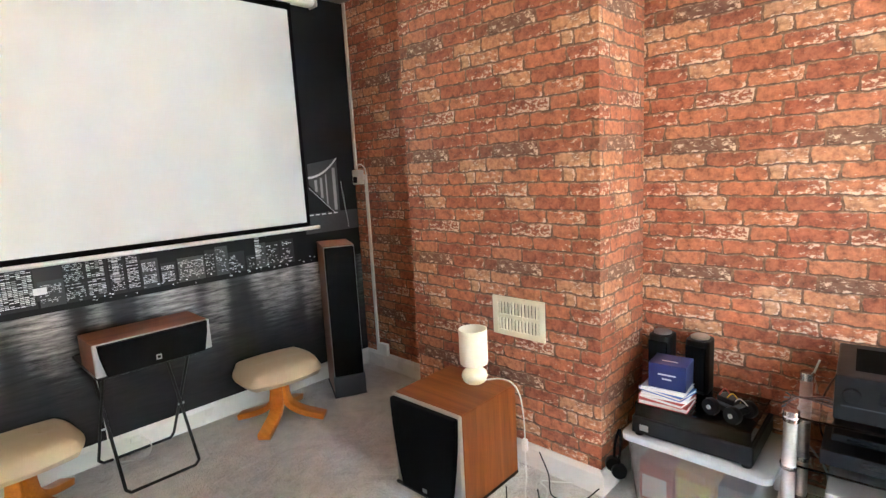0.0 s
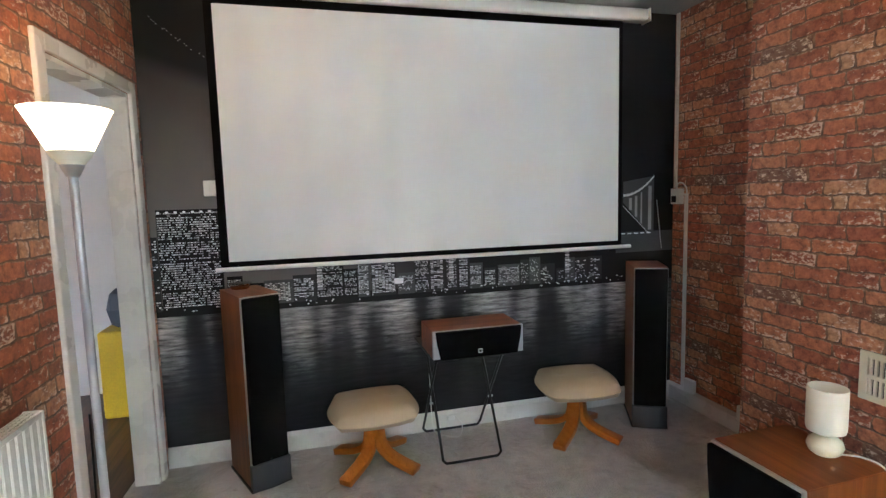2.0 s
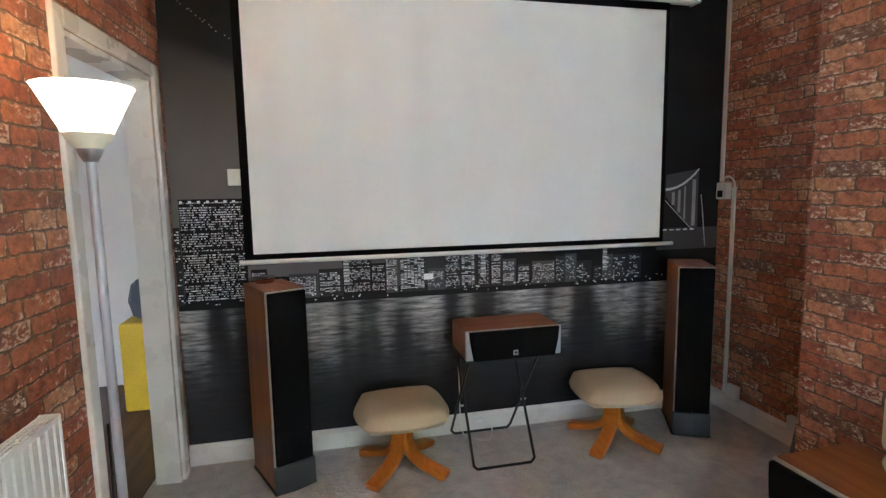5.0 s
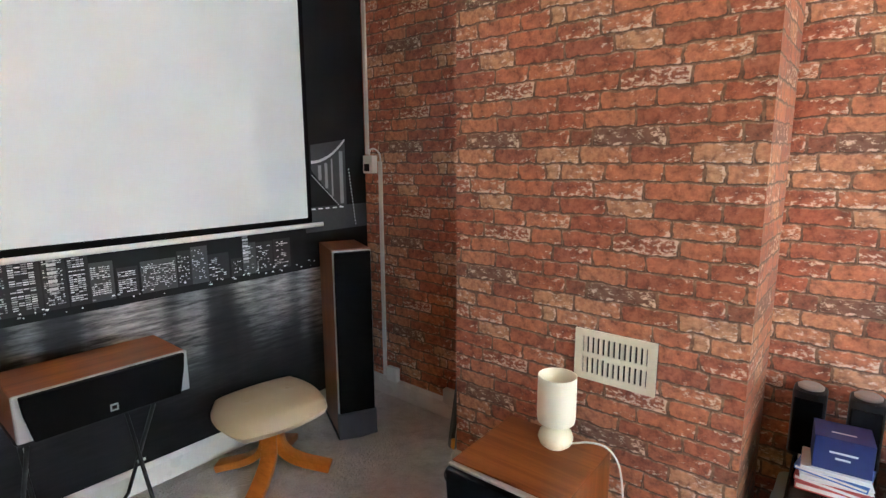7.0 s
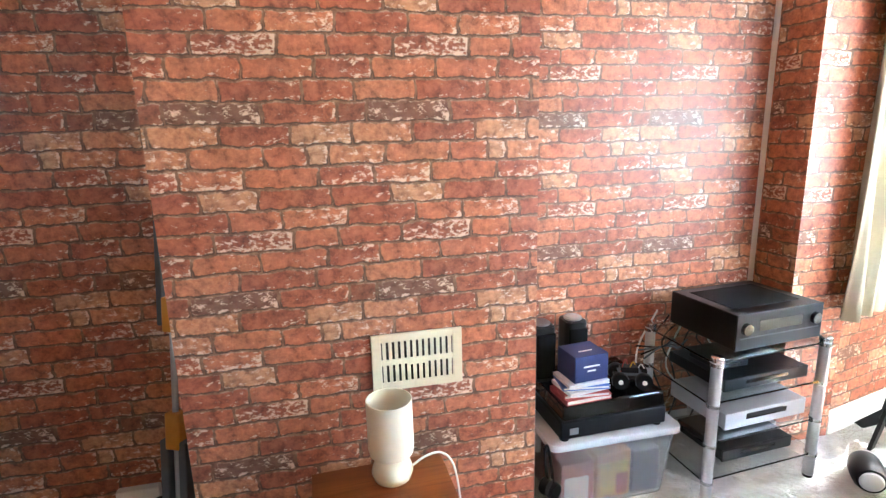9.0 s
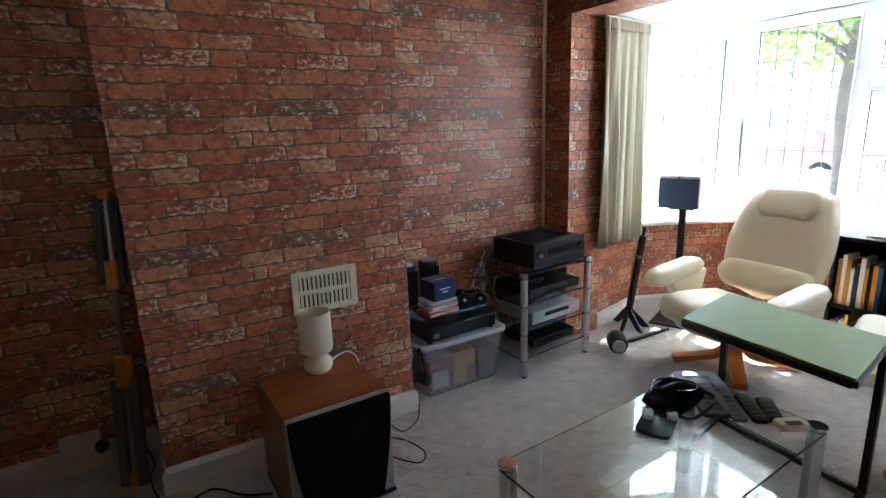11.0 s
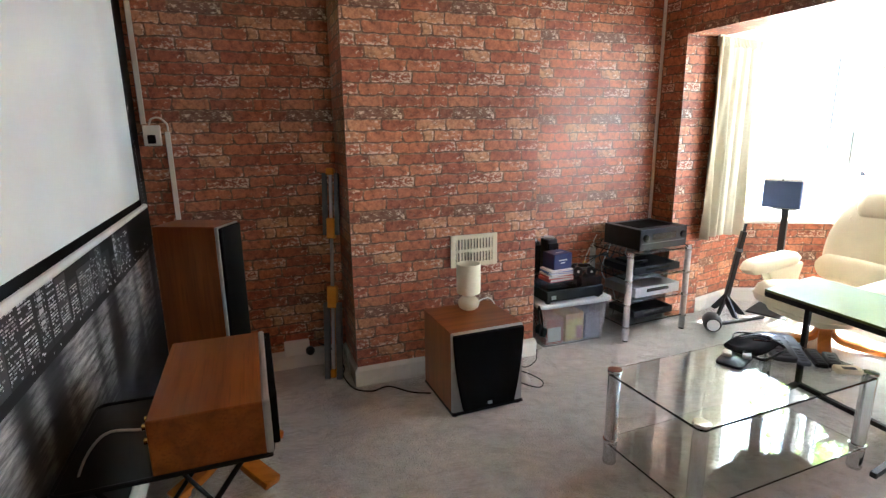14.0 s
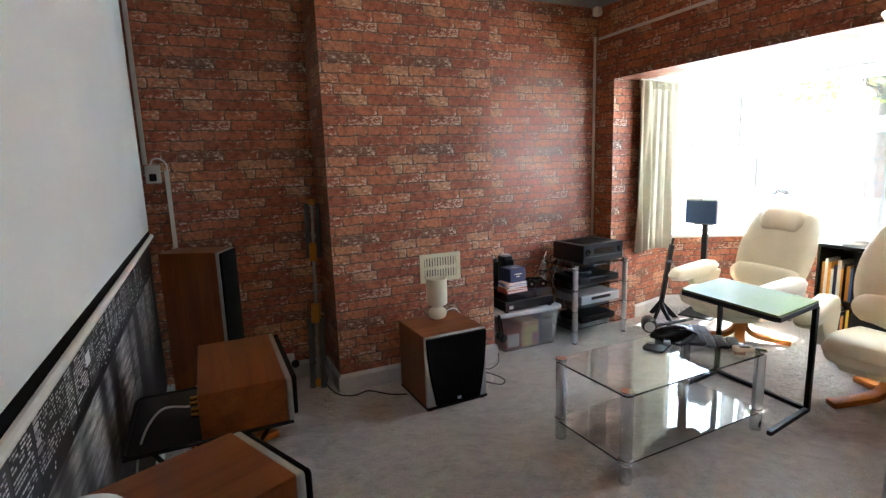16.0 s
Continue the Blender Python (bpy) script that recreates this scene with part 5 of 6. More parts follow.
rec = unit("av_receiver", 0.990, 2.835, 0.6145, 0.435, 0.34, 0.150, BLACK, "black home cinema receiver on the rack top", "receiver", 5, ((-0.175, 0.024), (0.175, 0.024)))
part("trim_line", box(-0.20, 0.20, -0.1795, -0.1775, 0.052, 0.056), GREY_P, rec)
part("vent_panel", box(-0.17, 0.17, -0.11, 0.12, 0.1495, 0.1515), BLACK_F, rec)
unit("disc_player", 0.960, 2.815, 0.4475, 0.42, 0.30, 0.055, BLACK, "black disc player on a glass shelf", "disc player")
unit("media_box", 0.855, 2.80, 0.503, 0.16, 0.14, 0.03, BLACK, "small black media box on the disc player", "media box")
vp = unit("video_player", 0.975, 2.815, 0.2805, 0.41, 0.30, 0.075, SILVER_P, "silver video player on a glass shelf", "video player")
part("slot", box(-0.10, 0.08, -0.1605, -0.157, 0.045, 0.062), BLACK, vp)
unit("set_top_box", 0.975, 2.81, 0.1205, 0.36, 0.25, 0.055, BLACK, "black set-top box on the lowest shelf", "set-top box")
rc = thing("rack_cables", pose(0, 0, 0), "tangle of black and grey cables behind the rack", "cables")
rngc = random.Random(3)
for k in range(9):
    x = 0.70 + 0.06 * k
    part("wire", tube(curve_through([(x, 2.995, 0.68 - 0.03 * (k % 3)), (x - 0.05, 3.045, 0.5), (x + rngc.uniform(-0.1, 0.05), 3.02, 0.38), (x + 0.04, 3.045, 0.2), (x + rngc.uniform(-0.05, 0.1), 3.05, 0.012)], 5), 0.004, 6), BLACK if k % 3 else PLASTIC, rc, smoothed=True)
for k in range(4):
    part("wire", tube(curve_through([(0.60, 2.93 + 0.02 * k, 0.49 + 0.012 * k), (0.66, 2.90, 0.55), (0.74, 2.93, 0.53 + 0.01 * k), (0.80, 2.97, 0.50), (0.86, 2.99, 0.52)], 5), 0.004, 6), BLACK if k % 2 else SLATE_B, rc, smoothed=True)
part("wire", tube(curve_through([(1.25, 2.95, 0.01), (1.32, 2.75, 0.006), (1.45, 2.70, 0.006), (1.6, 2.78, 0.006)]), 0.004, 6), PLASTIC, rc, smoothed=True)

# ---- coffee table ----
ct = thing("glass_coffee_table", pose(0.2165, 1.343, 0, 0, 0, 2.0), "two-tier clear glass coffee table with chrome legs", "coffee table")
part("tabletop", prism(rounded_rect(1.0, 0.50, 0.045), 0.421, 0.431, 0.002), TABLE_GLASS, ct, "clear glass top with rounded corners").visible_shadow = False
part("lower_shelf", prism(rounded_rect(0.99, 0.49, 0.04), 0.098, 0.106, 0.002), TABLE_GLASS, ct, "clear glass lower shelf").visible_shadow = False
for x in (-0.470, 0.470):
    for y in (-0.222, 0.222):
        lg = part("leg", lathe([(0, 0.012), (0.0290, 0.012), (0.0290, 0.092), (0.0270, 0.094), (0.0270, 0.42), (0, 0.42)], 28, m=pose(x, y, 0)), CHROME, ct, "chrome tube leg", True)
        part("cap", lathe([(0, 0.4312), (0.030, 0.4312), (0.031, 0.436), (0.029, 0.442), (0, 0.443)], 28, m=pose(x, y, 0)), CHROME, lg, smoothed=True)
        part("foot", lathe([(0, 0), (0.028, 0), (0.030, 0.012), (0, 0.012)], 20, m=pose(x, y, 0)), CHROME, lg, smoothed=True)
        part("shelf_ring", lathe([(0.0270, 0.1062), (0.033, 0.107), (0.033, 0.115), (0.0270, 0.116)], 24, m=pose(x, y, 0)), CHROME, lg, smoothed=True)
TZ = 0.4315

# clutter on the table
def slim(name, m, w, d, h, mtl, label, category, buttons=0):
    s = thing(name, m, label, category)
    part("shell", prism(rounded_rect(w, d, min(w, d) * 0.25), 0, h, h * 0.25), mtl, s, smoothed=True)
    for k in range(buttons):
        part("button", box(-w * 0.25, w * 0.25, -d * 0.4 + d * 0.8 * k / buttons, -d * 0.4 + d * 0.8 * (k + 0.5) / buttons, h - 0.001, h + 0.0015), GREY_P if mtl is not GREY_P else BLACK, s)
    return s


slim("games_tablet", pose(0.30, 1.445, TZ, 0, 0, 24), 0.20, 0.11, 0.014, BLACK, "black tablet lying flat on the glass", "tablet")
for px, py in ((0.285, 1.475), (0.345, 1.425)):
    slim("charging_pod", pose(px, py, TZ + 0.0145, 0, 0, 40), 0.05, 0.034, 0.018, RIM, "pale grey plastic pod on the black tablet", "charger")
slim("display_folder", pose(0.655, 1.52, TZ, 0, 0, -38), 0.17, 0.20, 0.010, SLATE_B, "grey folder with pale panes on the glass table", "folder", 3)
bag = thing("camera_bag", pose(0.46, 1.50, TZ), "soft black camera bag with cables on the glass table", "bag")
part("pouch", cushion(0.27, 0.17, 0.055, 1.0, 14, 2.4, [(0.03, 0.0, 0.012, 0.05), (-0.07, 0.02, 0.02, 0.04)], pose(0, 0, 0.027, 0, 0, 12)), BLACK_F, bag, smoothed=True)
part("strap", tube(curve_through([(-0.12, -0.06, 0.035), (-0.06, -0.11, 0.008), (0.03, -0.12, 0.03), (0.11, -0.08, 0.025), (0.05, 0.0, 0.06), (-0.05, 0.02, 0.062)]), 0.006, 8), BLACK, bag, smoothed=True)
part("cable_loop", tube(curve_through([(-0.09, 0.03, 0.055), (-0.02, 0.07, 0.06), (0.06, 0.06, 0.05), (0.11, 0.0, 0.045), (0.05, -0.05, 0.055), (-0.03, -0.03, 0.065)]), 0.004, 6), BLACK_G, bag, smoothed=True)
slim("keyboard", pose(0.565, 1.445, TZ, 0, 0, -40), 0.10, 0.26, 0.022, GREY_P, "compact dark keyboard on the glass table", "keyboard", 6)
slim("remote_control", pose(0.585, 1.36, TZ, 0, 0, -42), 0.05, 0.19, 0.016, SLATE_B, "grey remote control on the glass table", "remote control", 5)
slim("remote_control", pose(0.625, 1.315, TZ, 0, 0, -40), 0.05, 0.18, 0.018, BLACK, "black remote control on the glass table", "remote control", 6)
slim("remote_control", pose(0.665, 1.275, TZ, 0, 0, -48), 0.055, 0.15, 0.018, BLACK, "short black remote control on the glass table", "remote control", 4)
slim("small_radio", pose(0.625, 1.185, TZ, 0, 0, -30), 0.10, 0.055, 0.024, CREAM_P, "cream plastic thermostat box with dark display", "thermostat", 1)
slim("phone", pose(0.60, 1.575, TZ, 0, 0, -60), 0.07, 0.12, 0.009, SILVER_P, "silver phone lying on the glass", "phone")

# ---- side table ----
st = thing("side_table", pose(0, 0, 0), "C-shaped side table with dark green top and black frame", "side table")
STC = [(0.675, 1.049), (1.118, 1.115), (1.160, 1.729), (0.718, 1.663)]
part("tabletop", prism(STC, 0.6362, 0.648, 0.002), GREEN_T, st, "glossy dark green board")
inset = [(0.685, 1.058), (1.110, 1.122), (1.150, 1.720), (0.727, 1.655)]
def sq_bar(p, q, w=0.0125):
    p, q = Vector(p), Vector(q)
    m = Matrix.Translation(p) @ (q - p).to_track_quat("Z", "Y").to_matrix().to_4x4()
    return box(-w, w, -w, w, 0, (q - p).length, 0.0015, m=m)
for i in range(4):
    p, q = inset[i], inset[(i + 1) % 4]
    part("top_rail", sq_bar((*p, 0.6235), (*q, 0.6235)), BLACK_M, st)
for p in (inset[1], inset[2]):
    part("post", sq_bar((*p, 0.002), (*p, 0.615)), BLACK_M, st)
part("foot_rail", sq_bar((*inset[1], 0.0135), (*inset[2], 0.0135)), BLACK_M, st)
part("foot_rail", sq_bar((*inset[1], 0.0140), (*inset[0], 0.0140)), BLACK_M, st)
part("foot_rail", sq_bar((*inset[2], 0.0140), (*inset[3], 0.0140)), BLACK_M, st)


# ---- recliners ----
def curved_pad(w, length, thick, bow, m, n=16, taper=0.0):
    """A long stuffed panel along z with gently bowed front, for backs and headrests; front towards -x."""
    bm = cushion(length, w, thick, 0.7, n, 4.5)
    for v in bm.verts:
        l, y, z = v.co.x, v.co.y, v.co.z
        k = 1 - taper * max(0, l / length + 0.5) ** 2
        v.co = Vector((-z - bow * math.cos(l / length * math.pi) + 0.10 * (y / w) ** 2 * -1, y * k, l))
    bmesh.ops.recalc_face_normals(bm, faces=bm.faces[:])
    bmesh.ops.transform(bm, matrix=m, verts=bm.verts)
    return bm


def recliner(m, label):
    s = thing("recliner_chair", m, label, "armchair", "leather recliners")
    sm = pose(-0.13, 0, 0.355, 0, 4, 0)
    part("seat", cushion(0.60, 0.60, 0.21, 0.85, 18, 3.2, [(0.12, 0, 0.03, 0.2)], sm), CREAM_L, s, "padded cream leather seat", True)
    part("seat_shell", cushion(0.52, 0.50, 0.12, 1.0, 12, 3.5, m=pose(-0.09, 0, 0.275, 0, 4, 0)), CREAM_L, s, smoothed=True)
    bmx = pose(0.20, 0, 0.36, 0, 21, 0)
    part("backrest", curved_pad(0.63, 0.70, 0.13, 0.02, bmx @ pose(0.03, 0, 0.37), 22, 0.13), CREAM_L, s, "tall cream leather backrest", True)
    part("lower_back", curved_pad(0.56, 0.20, 0.075, 0.010, bmx @ pose(-0.022, 0, 0.135), 16, -0.04), CREAM_L, s, "soft fold of leather above the seat", True)
    part("headrest", curved_pad(0.35, 0.22, 0.060, 0.008, bmx @ pose(-0.022, 0, 0.585), 14), CREAM_L, s, "stitched headrest panel", True)
    for y in (-0.182, 0.182):
        part("seam", tube([tuple(bmx @ Vector((-0.058 + 0.012 * k, y * (1 - 0.012 * k), 0.47 + 0.055 * k))) for k in range(5)], 0.005, 6), CREAM_L, s, smoothed=True)
    for q in (-1, 1):
        arm = part("armrest", cushion(0.50, 0.140, 0.115, 1.0, 14, 3.0, m=pose(-0.11, q * 0.362, 0.512, 0, -7, 0)), CREAM_L, s, "rounded cream leather armrest", True)
        part("arm_panel", prism([(-0.20, 0.49), (0.14, 0.51), (0.10, 0.36), (0.0, 0.27), (-0.10, 0.34)], -0.042, 0.042, 0.018, m=Matrix(((1, 0, 0, 0), (0, 0, 1, q * 0.350), (0, 1, 0, 0), (0, 0, 0, 1)))), CREAM_L, arm, smoothed=True)
    for ang in (40, 140, 220, 320):
        leg = part("leg", foot_arm(ang, 0.335, 0.25, 0.024), BENT, s, "bent honey-coloured wooden leg", True)
        c, k = math.cos(radians(ang)), math.sin(radians(ang))
        for z in (0.19, 0.215):
            part("bolt", tube([(0.032 * c, 0.032 * k, z), (0.039 * c, 0.039 * k, z)], 0.006, 8), SILVER, leg)
    part("swivel", lathe([(0, 0.16), (0.025, 0.16), (0.03, 0.20), (0.05, 0.235), (0.06, 0.25), (0, 0.25)], 20), BLACK, s, smoothed=True)
    return s


recliner(pose(1.785, 2.015, 0, 0, 0, -4), "cream leather recliner armchair with high back and swivel base")
recliner(pose(1.560, 0.930, 0, 0, 0, 12), "cream leather recliner armchair beside the side table")

# ---- bay: stands, speaker, scooter-like stand, curtain, bookcase ----
mon = thing("surround_speaker", pose(2.10, 2.66, 0.83, 0, 0, -158), "small wooden bookshelf speaker with blue-grey cloth front", "loudspeaker")
part("cabinet", box(-0.20, 0.0, -0.13, 0.13, 0.0, 0.225, 0.004), PINE, mon, "pale wood cabinet")
part("grille", box(-0.001, 0.022, -0.128, 0.128, 0.003, 0.205, 0.008), BLUE_F, mon, "blue-grey cloth grille")
part("top_trim", box(-0.20, 0.02, -0.131, 0.131, 0.206, 0.2275, 0.004), PLASTIC, mon, "pale top trim")
part("badge", box(0.02, 0.023, -0.006, 0.006, 0.208, 0.218), BLACK, mon)
ss = thing("speaker_stand", pose(2.16, 2.66, 0, 0, 0, -158), "black metal speaker stand with flat base", "speaker stand")
part("top_plate", box(-0.09, 0.07, -0.08, 0.08, 0.822, 0.829, 0.002), BLACK_M, ss)
part("column", box(-0.022, 0.022, -0.022, 0.022, 0.014, 0.823, 0.004), BLACK_M, ss)
part("base_plate", box(-0.14, 0.18, -0.14, 0.14, 0.003, 0.015, 0.004), BLACK_M, ss)

sc = thing("folding_stand", pose(0, 0, 0), "black folding stand with splayed fins leaning by the bay", "stand")
b0, b1 = Vector((1.775, 2.77, 0.10)), Vector((1.845, 2.735, 0.66))
m = Matrix.Translation(b0) @ (b1 - b0).to_track_quat("Z", "Y").to_matrix().to_4x4()
L = (b1 - b0).length
part("stem", box(-0.024, 0.024, -0.016, 0.016, 0, L, 0.005, m=m), BLACK_M, sc)
part("tip", box(-0.008, 0.008, -0.008, 0.008, L, L + 0.06, m=m), BLACK_M, sc)
part("band", box(-0.027, 0.027, -0.019, 0.019, L * 0.72, L * 0.76, m=m), SLATE_B, sc)
for ang in (200, 260, 320, 80):
    c, k = math.cos(radians(ang)), math.sin(radians(ang))
    bm = prism([(0.0, 0.17), (0.02, 0.15), (0.15, 0.004), (0.10, 0.002), (0.0, 0.09)], -0.008, 0.008, 0.002, m=Matrix(((c, 0, -k, 1.775), (k, 0, c, 2.77), (0, 1, 0, 0), (0, 0, 0, 1))))
    part("fin", bm, BLACK_M, sc)
dr = thing("exercise_roller", pose(1.40, 2.545, 0.062, 0, 0, -40), "black padded drum with pale grey end on a floor bar", "roller")
part("drum", lathe([(0, -0.075), (0.048, -0.075), (0.060, -0.05), (0.062, 0.0), (0.060, 0.05), (0.05, 0.075), (0, 0.075)], 28, m=pose(0, 0, 0, 90, 0, 0)), BLACK, dr, smoothed=True)
part("end_disc", lathe([(0, 0), (0.036, 0), (0.042, 0.004), (0.036, 0.010), (0, 0.011)], 24, m=pose(0, -0.074, 0, 90, 0, 0)), RIM, dr, "pale grey end disc", True)
part("bar", tube([(0.03, 0.05, -0.035), (0.20, 0.20, -0.045), (0.40, 0.36, -0.047)], 0.014, 10), BLACK_M, dr, smoothed=True)

cur = thing("curtain", pose(0, 0, 0), "cream curtain drawn back, hanging in deep folds", "curtain")
bm = bmesh.new()
n, rows = 120, 14
C0, C1 = Vector((1.490, 2.805, 0)), Vector((1.995, 2.890, 0))
nrm = Vector((C1.y - C0.y, -(C1.x - C0.x), 0)).normalized()
grid = []
for j in range(rows + 1):
    v = j / rows
    z = HEAD - 0.02 - v * (HEAD - 0.02 - 0.615)
    row = []
    for i in range(n + 1):
        u = i / n
        ph = u * 2 * math.pi * 5.0
        amp = (0.020 + 0.030 * v) * (0.7 + 0.3 * math.sin(u * 9.0))
        w = math.sin(ph + 0.5 * math.sin(v * 3 + u * 7)) + 0.25 * math.sin(2.3 * ph + v * 4)
        spread = 1.0 + 0.05 * v
        p = C0.lerp(C1, 0.5 + (u - 0.5) * spread) + nrm * (amp * w)
        row.append(bm.verts.new((p.x, p.y, z + 0.012 * math.sin(u * 5) * v)))
    grid.append(row)
for a, b in zip(grid, grid[1:]):
    for i in range(n):
        bm.faces.new((a[i], a[i + 1], b[i + 1], b[i]))
cl = part("cloth", bm, CURTAIN, cur, smoothed=True)
md = cl.modifiers.new("thickness", "SOLIDIFY")
md.thickness = 0.004
for i in range(n // 4):
    u = (i + 0.5) / (n // 4)
    p = C0.lerp(C1, u)
    part("pleat", box(p.x - 0.003, p.x + 0.003, p.y - 0.02, p.y + 0.02, HEAD - 0.075, HEAD - 0.015), CURTAIN, cur)
trk = part("curtain_track", tube([(1.5, 2.82, HEAD - 0.004), (2.0, 2.90, HEAD - 0.004), (2.58, 2.62, HEAD - 0.004)], 0.011, 8), PLASTIC)
tagged(trk, "white plastic curtain track under the bay ceiling", "curtain track", kind="structure")

bk = thing("bookcase", pose(0, 0, 0), "low black bookcase with drawers under the bay window", "bookcase")
KX0, KX1, KY0, KY1, KZ = 2.235, 2.570, 0.35, 1.765, 0.765
part("top", box(KX0 - 0.01, KX1, KY0, KY1, KZ - 0.022, KZ, 0.002), BLACK, bk)
part("plinth", box(KX0 + 0.01, KX1, KY0, KY1, 0.0, 0.05), BLACK, bk)
part("back", box(KX1 - 0.008, KX1, KY0, KY1, 0.05, KZ - 0.022), BLACK, bk)
for y in (KY0, 0.72, 1.11, 1.505, KY1 - 0.018):
    part("upright", box(KX0, KX1 - 0.008, y, y + 0.018, 0.05, KZ - 0.022), BLACK, bk)
part("bottom_board", box(KX0, KX1 - 0.008, KY0, KY1, 0.05, 0.068), BLACK, bk)
part("shelf", box(KX0, KX1 - 0.008, 1.523, KY1 - 0.018, 0.350, 0.368), BLACK, bk)
for y0 in (0.74, 1.13):
    for z0, z1 in ((0.074, 0.29), (0.298, 0.515), (0.523, 0.738)):
        d = part("drawer", box(KX0 - 0.004, KX0 + 0.014, y0, y0 + 0.373, z0, z1, 0.002), BLACK, bk)
        part("knob", lathe([(0, 0), (0.007, 0), (0.008, 0.008), (0.014, 0.014), (0.012, 0.021), (0, 0.022)], 16, m=pose(KX0 - 0.004, y0 + 0.19, (z0 + z1) / 2, 0, -90, 0)), CHROME, d, "bright round knob", True)
COVERS = [WHITE_B, BLUE_B, NAVY, BLACK, RED_B, PAPER, YELLOW, ORANGE_P, WHITE_B]
rb = random.Random(11)
for z0, hmax in ((0.368, 0.30), (0.068, 0.25)):
    y = 1.74
    while y > 1.545:
        t = rb.uniform(0.012, 0.032)
        h = rb.uniform(0.7, 1.0) * hmax
        dd = rb.uniform(0.14, 0.2)
        b = thing("book", pose(2.255, y - t, z0, 0, 0, 0), "upright book on the black bookcase shelf", "book", "bookcase books")
        cv = rb.choice(COVERS)
        bm = box(0, dd, 0, 0.0022, 0, h)
        box(0, dd, t - 0.0042, t - 0.002, 0, h, bm=bm)
        box(0, 0.0025, 0.0022, t - 0.0042, 0, h, bm=bm)
        part("cover", bm, cv, b)
        part("page_block", box(0.003, dd - 0.004, 0.0026, t - 0.0046, 0.003, h - 0.003), PAPER, b)
        y -= t
mag = thing("magazine_stack", pose(2.42, 1.50, KZ, 0, 0, 8), "stack of papers and magazines on the bookcase", "magazines")
for k in range(5):
    part("magazine", box(-0.11, 0.11, -0.15, 0.15, 0.009 * k, 0.009 * k + 0.0085, m=pose(0, 0, 0, 0, 0, rb.uniform(-8, 8))), rb.choice((PAPER, WHITE_B, PAPER)), mag)
lb = thing("printer", pose(2.42, 1.12, KZ, 0, 0, 0), "dark flat scanner box with paper on top", "scanner")
part("case", box(-0.13, 0.13, -0.19, 0.19, 0.002, 0.055, 0.008), GREY_P, lb)
part("sheet", box(-0.10, 0.10, -0.14, 0.14, 0.0555, 0.058), PAPER, lb)

# ---- outdoors ----
GZ = -0.35
gnd = part("ground", box(2.95, 400, -200, 200, GZ - 0.2, GZ), plain("pale_paving", (0.34, 0.335, 0.32), 0.85, vary=0.15, grain=20))
tagged(gnd, "pale paving and road in front of the house", "ground", kind="structure")
BARK = plain("bark", (0.14, 0.11, 0.085), 0.9, vary=0.3, grain=40, bump=0.01)
LEAF = plain("leaf", (0.085, 0.15, 0.030), 0.5, vary=0.5, grain=3)
lnt = LEAF.node_tree
lit_through = node(lnt, "ShaderNodeBsdfTranslucent", {"Color": (0.30, 0.46, 0.06, 1)})
both = node(lnt, "ShaderNodeMixShader", {0: 0.5, 1: lnt.nodes["Principled BSDF"].outputs[0], 2: lit_through.outputs[0]})
lnt.links.new(both.outputs[0], lnt.nodes["Material Output"].inputs[0])
tree = thing("street_tree", pose(7.3, 3.75, GZ), "leafy green garden tree with a pale grey trunk", "tree")
part("trunk", tube(curve_through([(0, 0, 0), (0.03, 0.02, 1.0), (-0.02, 0.05, 2.0), (0.05, 0.0, 3.2), (0.0, 0.05, 4.6)]), 0.13, 14), BARK, tree, smoothed=True)
rt = random.Random(5)
tips = []
for k in range(30):
    a, z0 = rt.uniform(0, 6.28), rt.uniform(2.1, 4.2)
    r = rt.uniform(1.0, 2.7)
    tip = Vector((r * math.cos(a), r * math.sin(a), z0 + rt.uniform(0.3, 1.2)))
    part("branch", tube(curve_through([(0, 0, z0), tuple(Vector((0, 0, z0)).lerp(tip, 0.5) + Vector((0, 0, 0.15))), tuple(tip)]), 0.03, 7), BARK, tree)
    tips += [Vector((0, 0, z0)).lerp(tip, f) for f in (0.45, 0.7, 0.9, 1.05)]
verts, faces = [], []
for p in tips + [Vector((rt.gauss(0, 0.8), rt.gauss(0, 0.8), 4.6 + rt.gauss(0, 0.5))) for _ in range(14)]:
    for _ in range(60):
        c = p + Vector((rt.gauss(0, 0.30), rt.gauss(0, 0.30), rt.gauss(0, 0.22)))
        d1 = Vector((rt.uniform(-1, 1), rt.uniform(-1, 1), rt.uniform(-0.7, 0.7))).normalized()
        d2 = d1.cross(Vector((rt.uniform(-1, 1), rt.uniform(-1, 1), rt.uniform(-1, 1)))).normalized()
        s = rt.uniform(0.04, 0.075)
        i = len(verts)
        verts += [tuple(c - d1 * s), tuple(c + d2 * s * 0.55), tuple(c + d1 * s), tuple(c - d2 * s * 0.55)]
        faces.append((i, i + 1, i + 2, i + 3))
me = bpy.data.meshes.new("crown")
me.from_pydata(verts, [], faces)
me.materials.append(LEAF)
crown = new("crown", me)
crown.parent = tree
tagged(crown, kind="stuff")

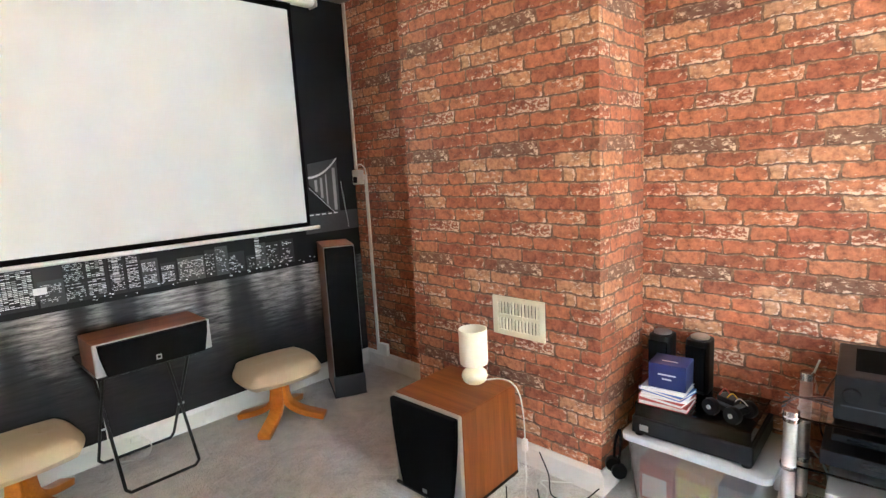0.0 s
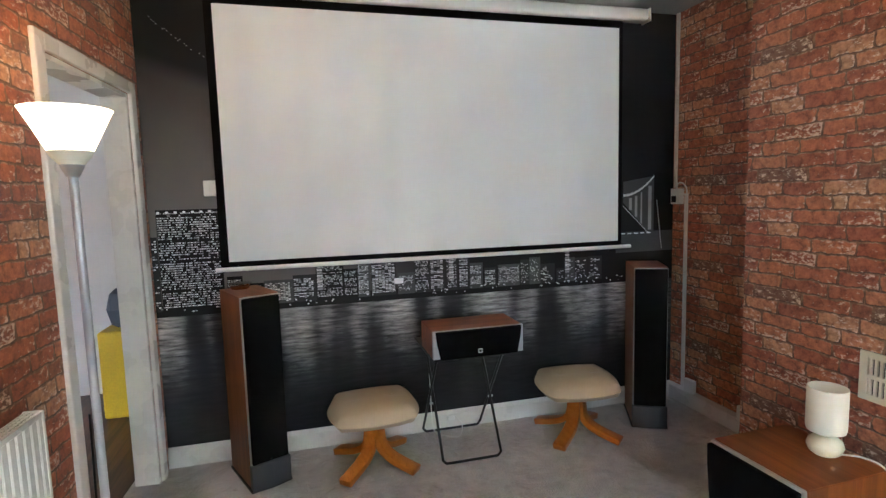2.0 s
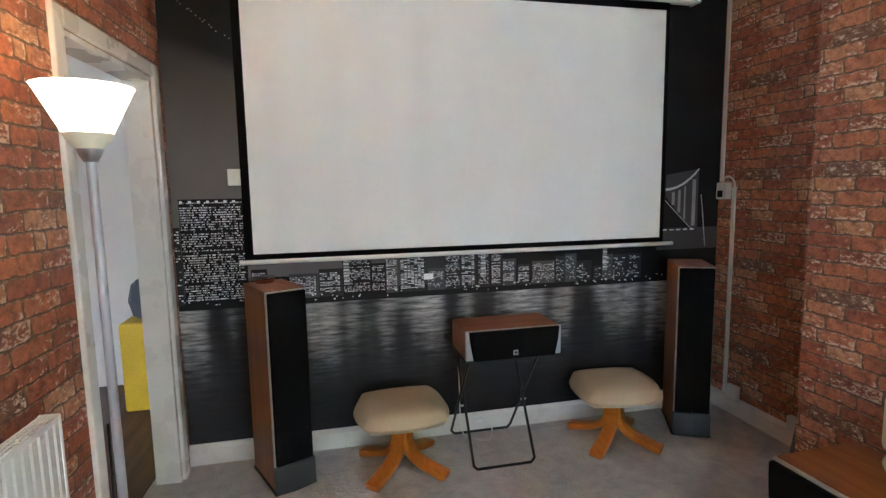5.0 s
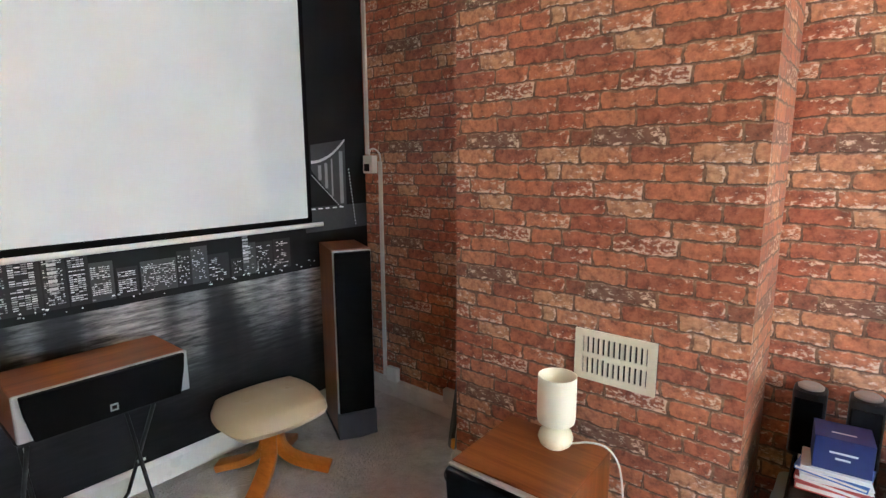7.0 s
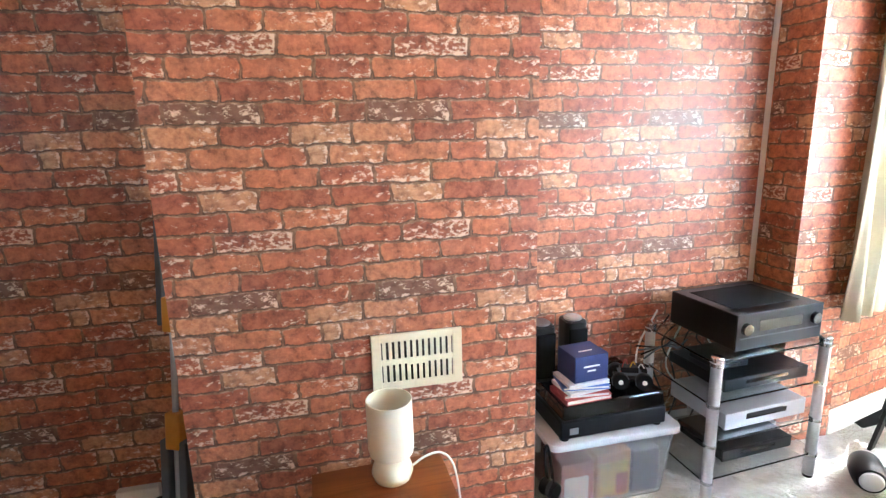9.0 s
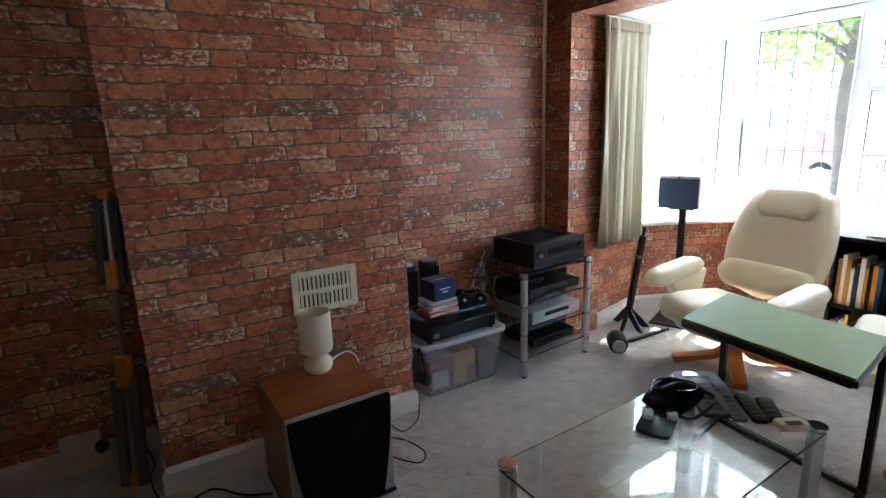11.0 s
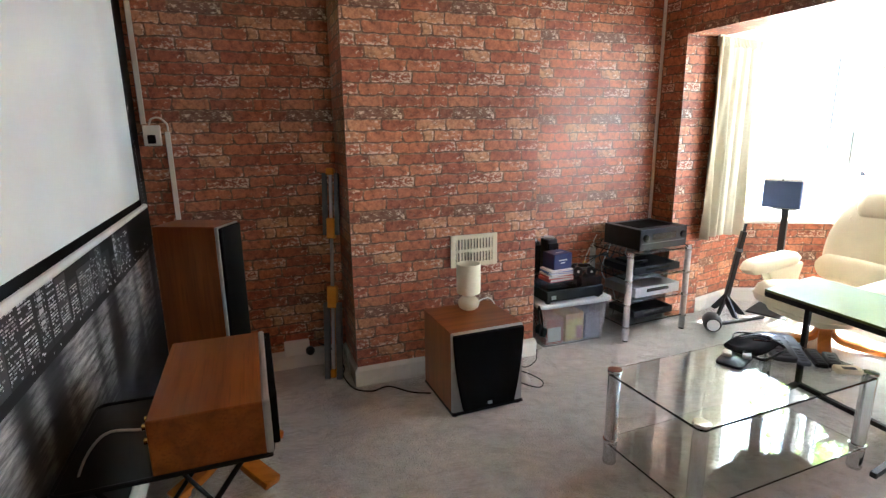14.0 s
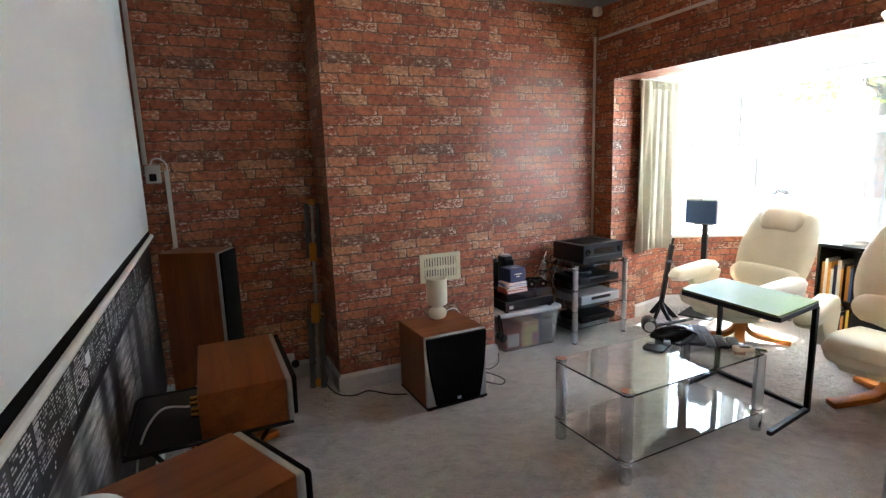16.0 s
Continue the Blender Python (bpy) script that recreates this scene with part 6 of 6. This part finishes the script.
RENDER_W = plain("pale_render", (0.84, 0.83, 0.80), 0.85, vary=0.05)
house = thing("house_opposite", pose(19, 4, GZ), "white rendered house across the road", "house")
part("wall", box(0, 7, -9, 11, 0, 5.2), RENDER_W, house)
ROOF = plain("roof_tile", (0.16, 0.085, 0.06), 0.85, vary=0.2)
part("roof", prism([(-0.4, 5.2), (7.4, 5.2), (3.5, 7.6)], -9.4, 11.4, m=Matrix(((1, 0, 0, 0), (0, 0, 1, 0), (0, 1, 0, 0), (0, 0, 0, 1)))), ROOF, house)
for y in (-6.5, -2, 2.5, 7):
    for z in (0.9, 3.2):
        w = part("window", box(-0.06, 0.02, y - 0.8, y + 0.8, z, z + 1.2, 0.01), UPVC, house)
        part("pane", box(-0.075, -0.06, y - 0.7, y - 0.04, z + 0.1, z + 1.1), SILVER_P, w)
        part("pane", box(-0.075, -0.06, y + 0.04, y + 0.7, z + 0.1, z + 1.1), SILVER_P, w)
hedge = thing("low_garden_wall", pose(9.2, 4, GZ), "low pale garden wall along the road", "garden wall")
part("wall", box(-0.12, 0.12, -12, 12, 0, 0.75, 0.01), RENDER_W, hedge)
part("coping", box(-0.16, 0.16, -12, 12, 0.75, 0.82, 0.01), RIM, hedge)

CARRED = plain("red_car_paint", (0.55, 0.12, 0.12), 0.25, vary=0.05, Coat_Weight=0.6)
car = thing("parked_car", pose(14.5, 8.0, GZ, 0, 0, 90), "red hatchback parked in the road", "car")
side = [(-1.95, 0.35), (1.95, 0.35), (2.0, 0.6), (1.85, 0.82), (1.05, 0.95), (0.5, 1.40), (-1.1, 1.45), (-1.75, 1.0), (-2.0, 0.8)]
part("body", prism(side, -0.82, 0.82, 0.06, m=Matrix(((1, 0, 0, 0), (0, 0, 1, 0), (0, 1, 0, 0), (0, 0, 0, 1)))), CARRED, car, smoothed=True)
for s in (-1, 1):
    part("side_window", prism([(-1.3, 1.0), (0.85, 1.0), (0.42, 1.34), (-1.0, 1.37)], 0, 0.012, m=Matrix(((1, 0, 0, 0), (0, 0, 1, s * 0.822 - 0.006), (0, 1, 0, 0), (0, 0, 0, 1)))), SILVER_P, car)
    for x in (-1.25, 1.25):
        w = part("wheel", lathe([(0, -0.1), (0.25, -0.1), (0.31, -0.06), (0.31, 0.06), (0.25, 0.1), (0, 0.1)], 24, m=pose(x, s * 0.76, 0.31, 90, 0, 0)), BLACK, car, smoothed=True)
        part("hubcap", lathe([(0, 0), (0.17, 0), (0.18, 0.012), (0, 0.02)], 20, m=pose(x, s * 0.862, 0.31, -90 * s, 0, 0)), SILVER, w, smoothed=True)
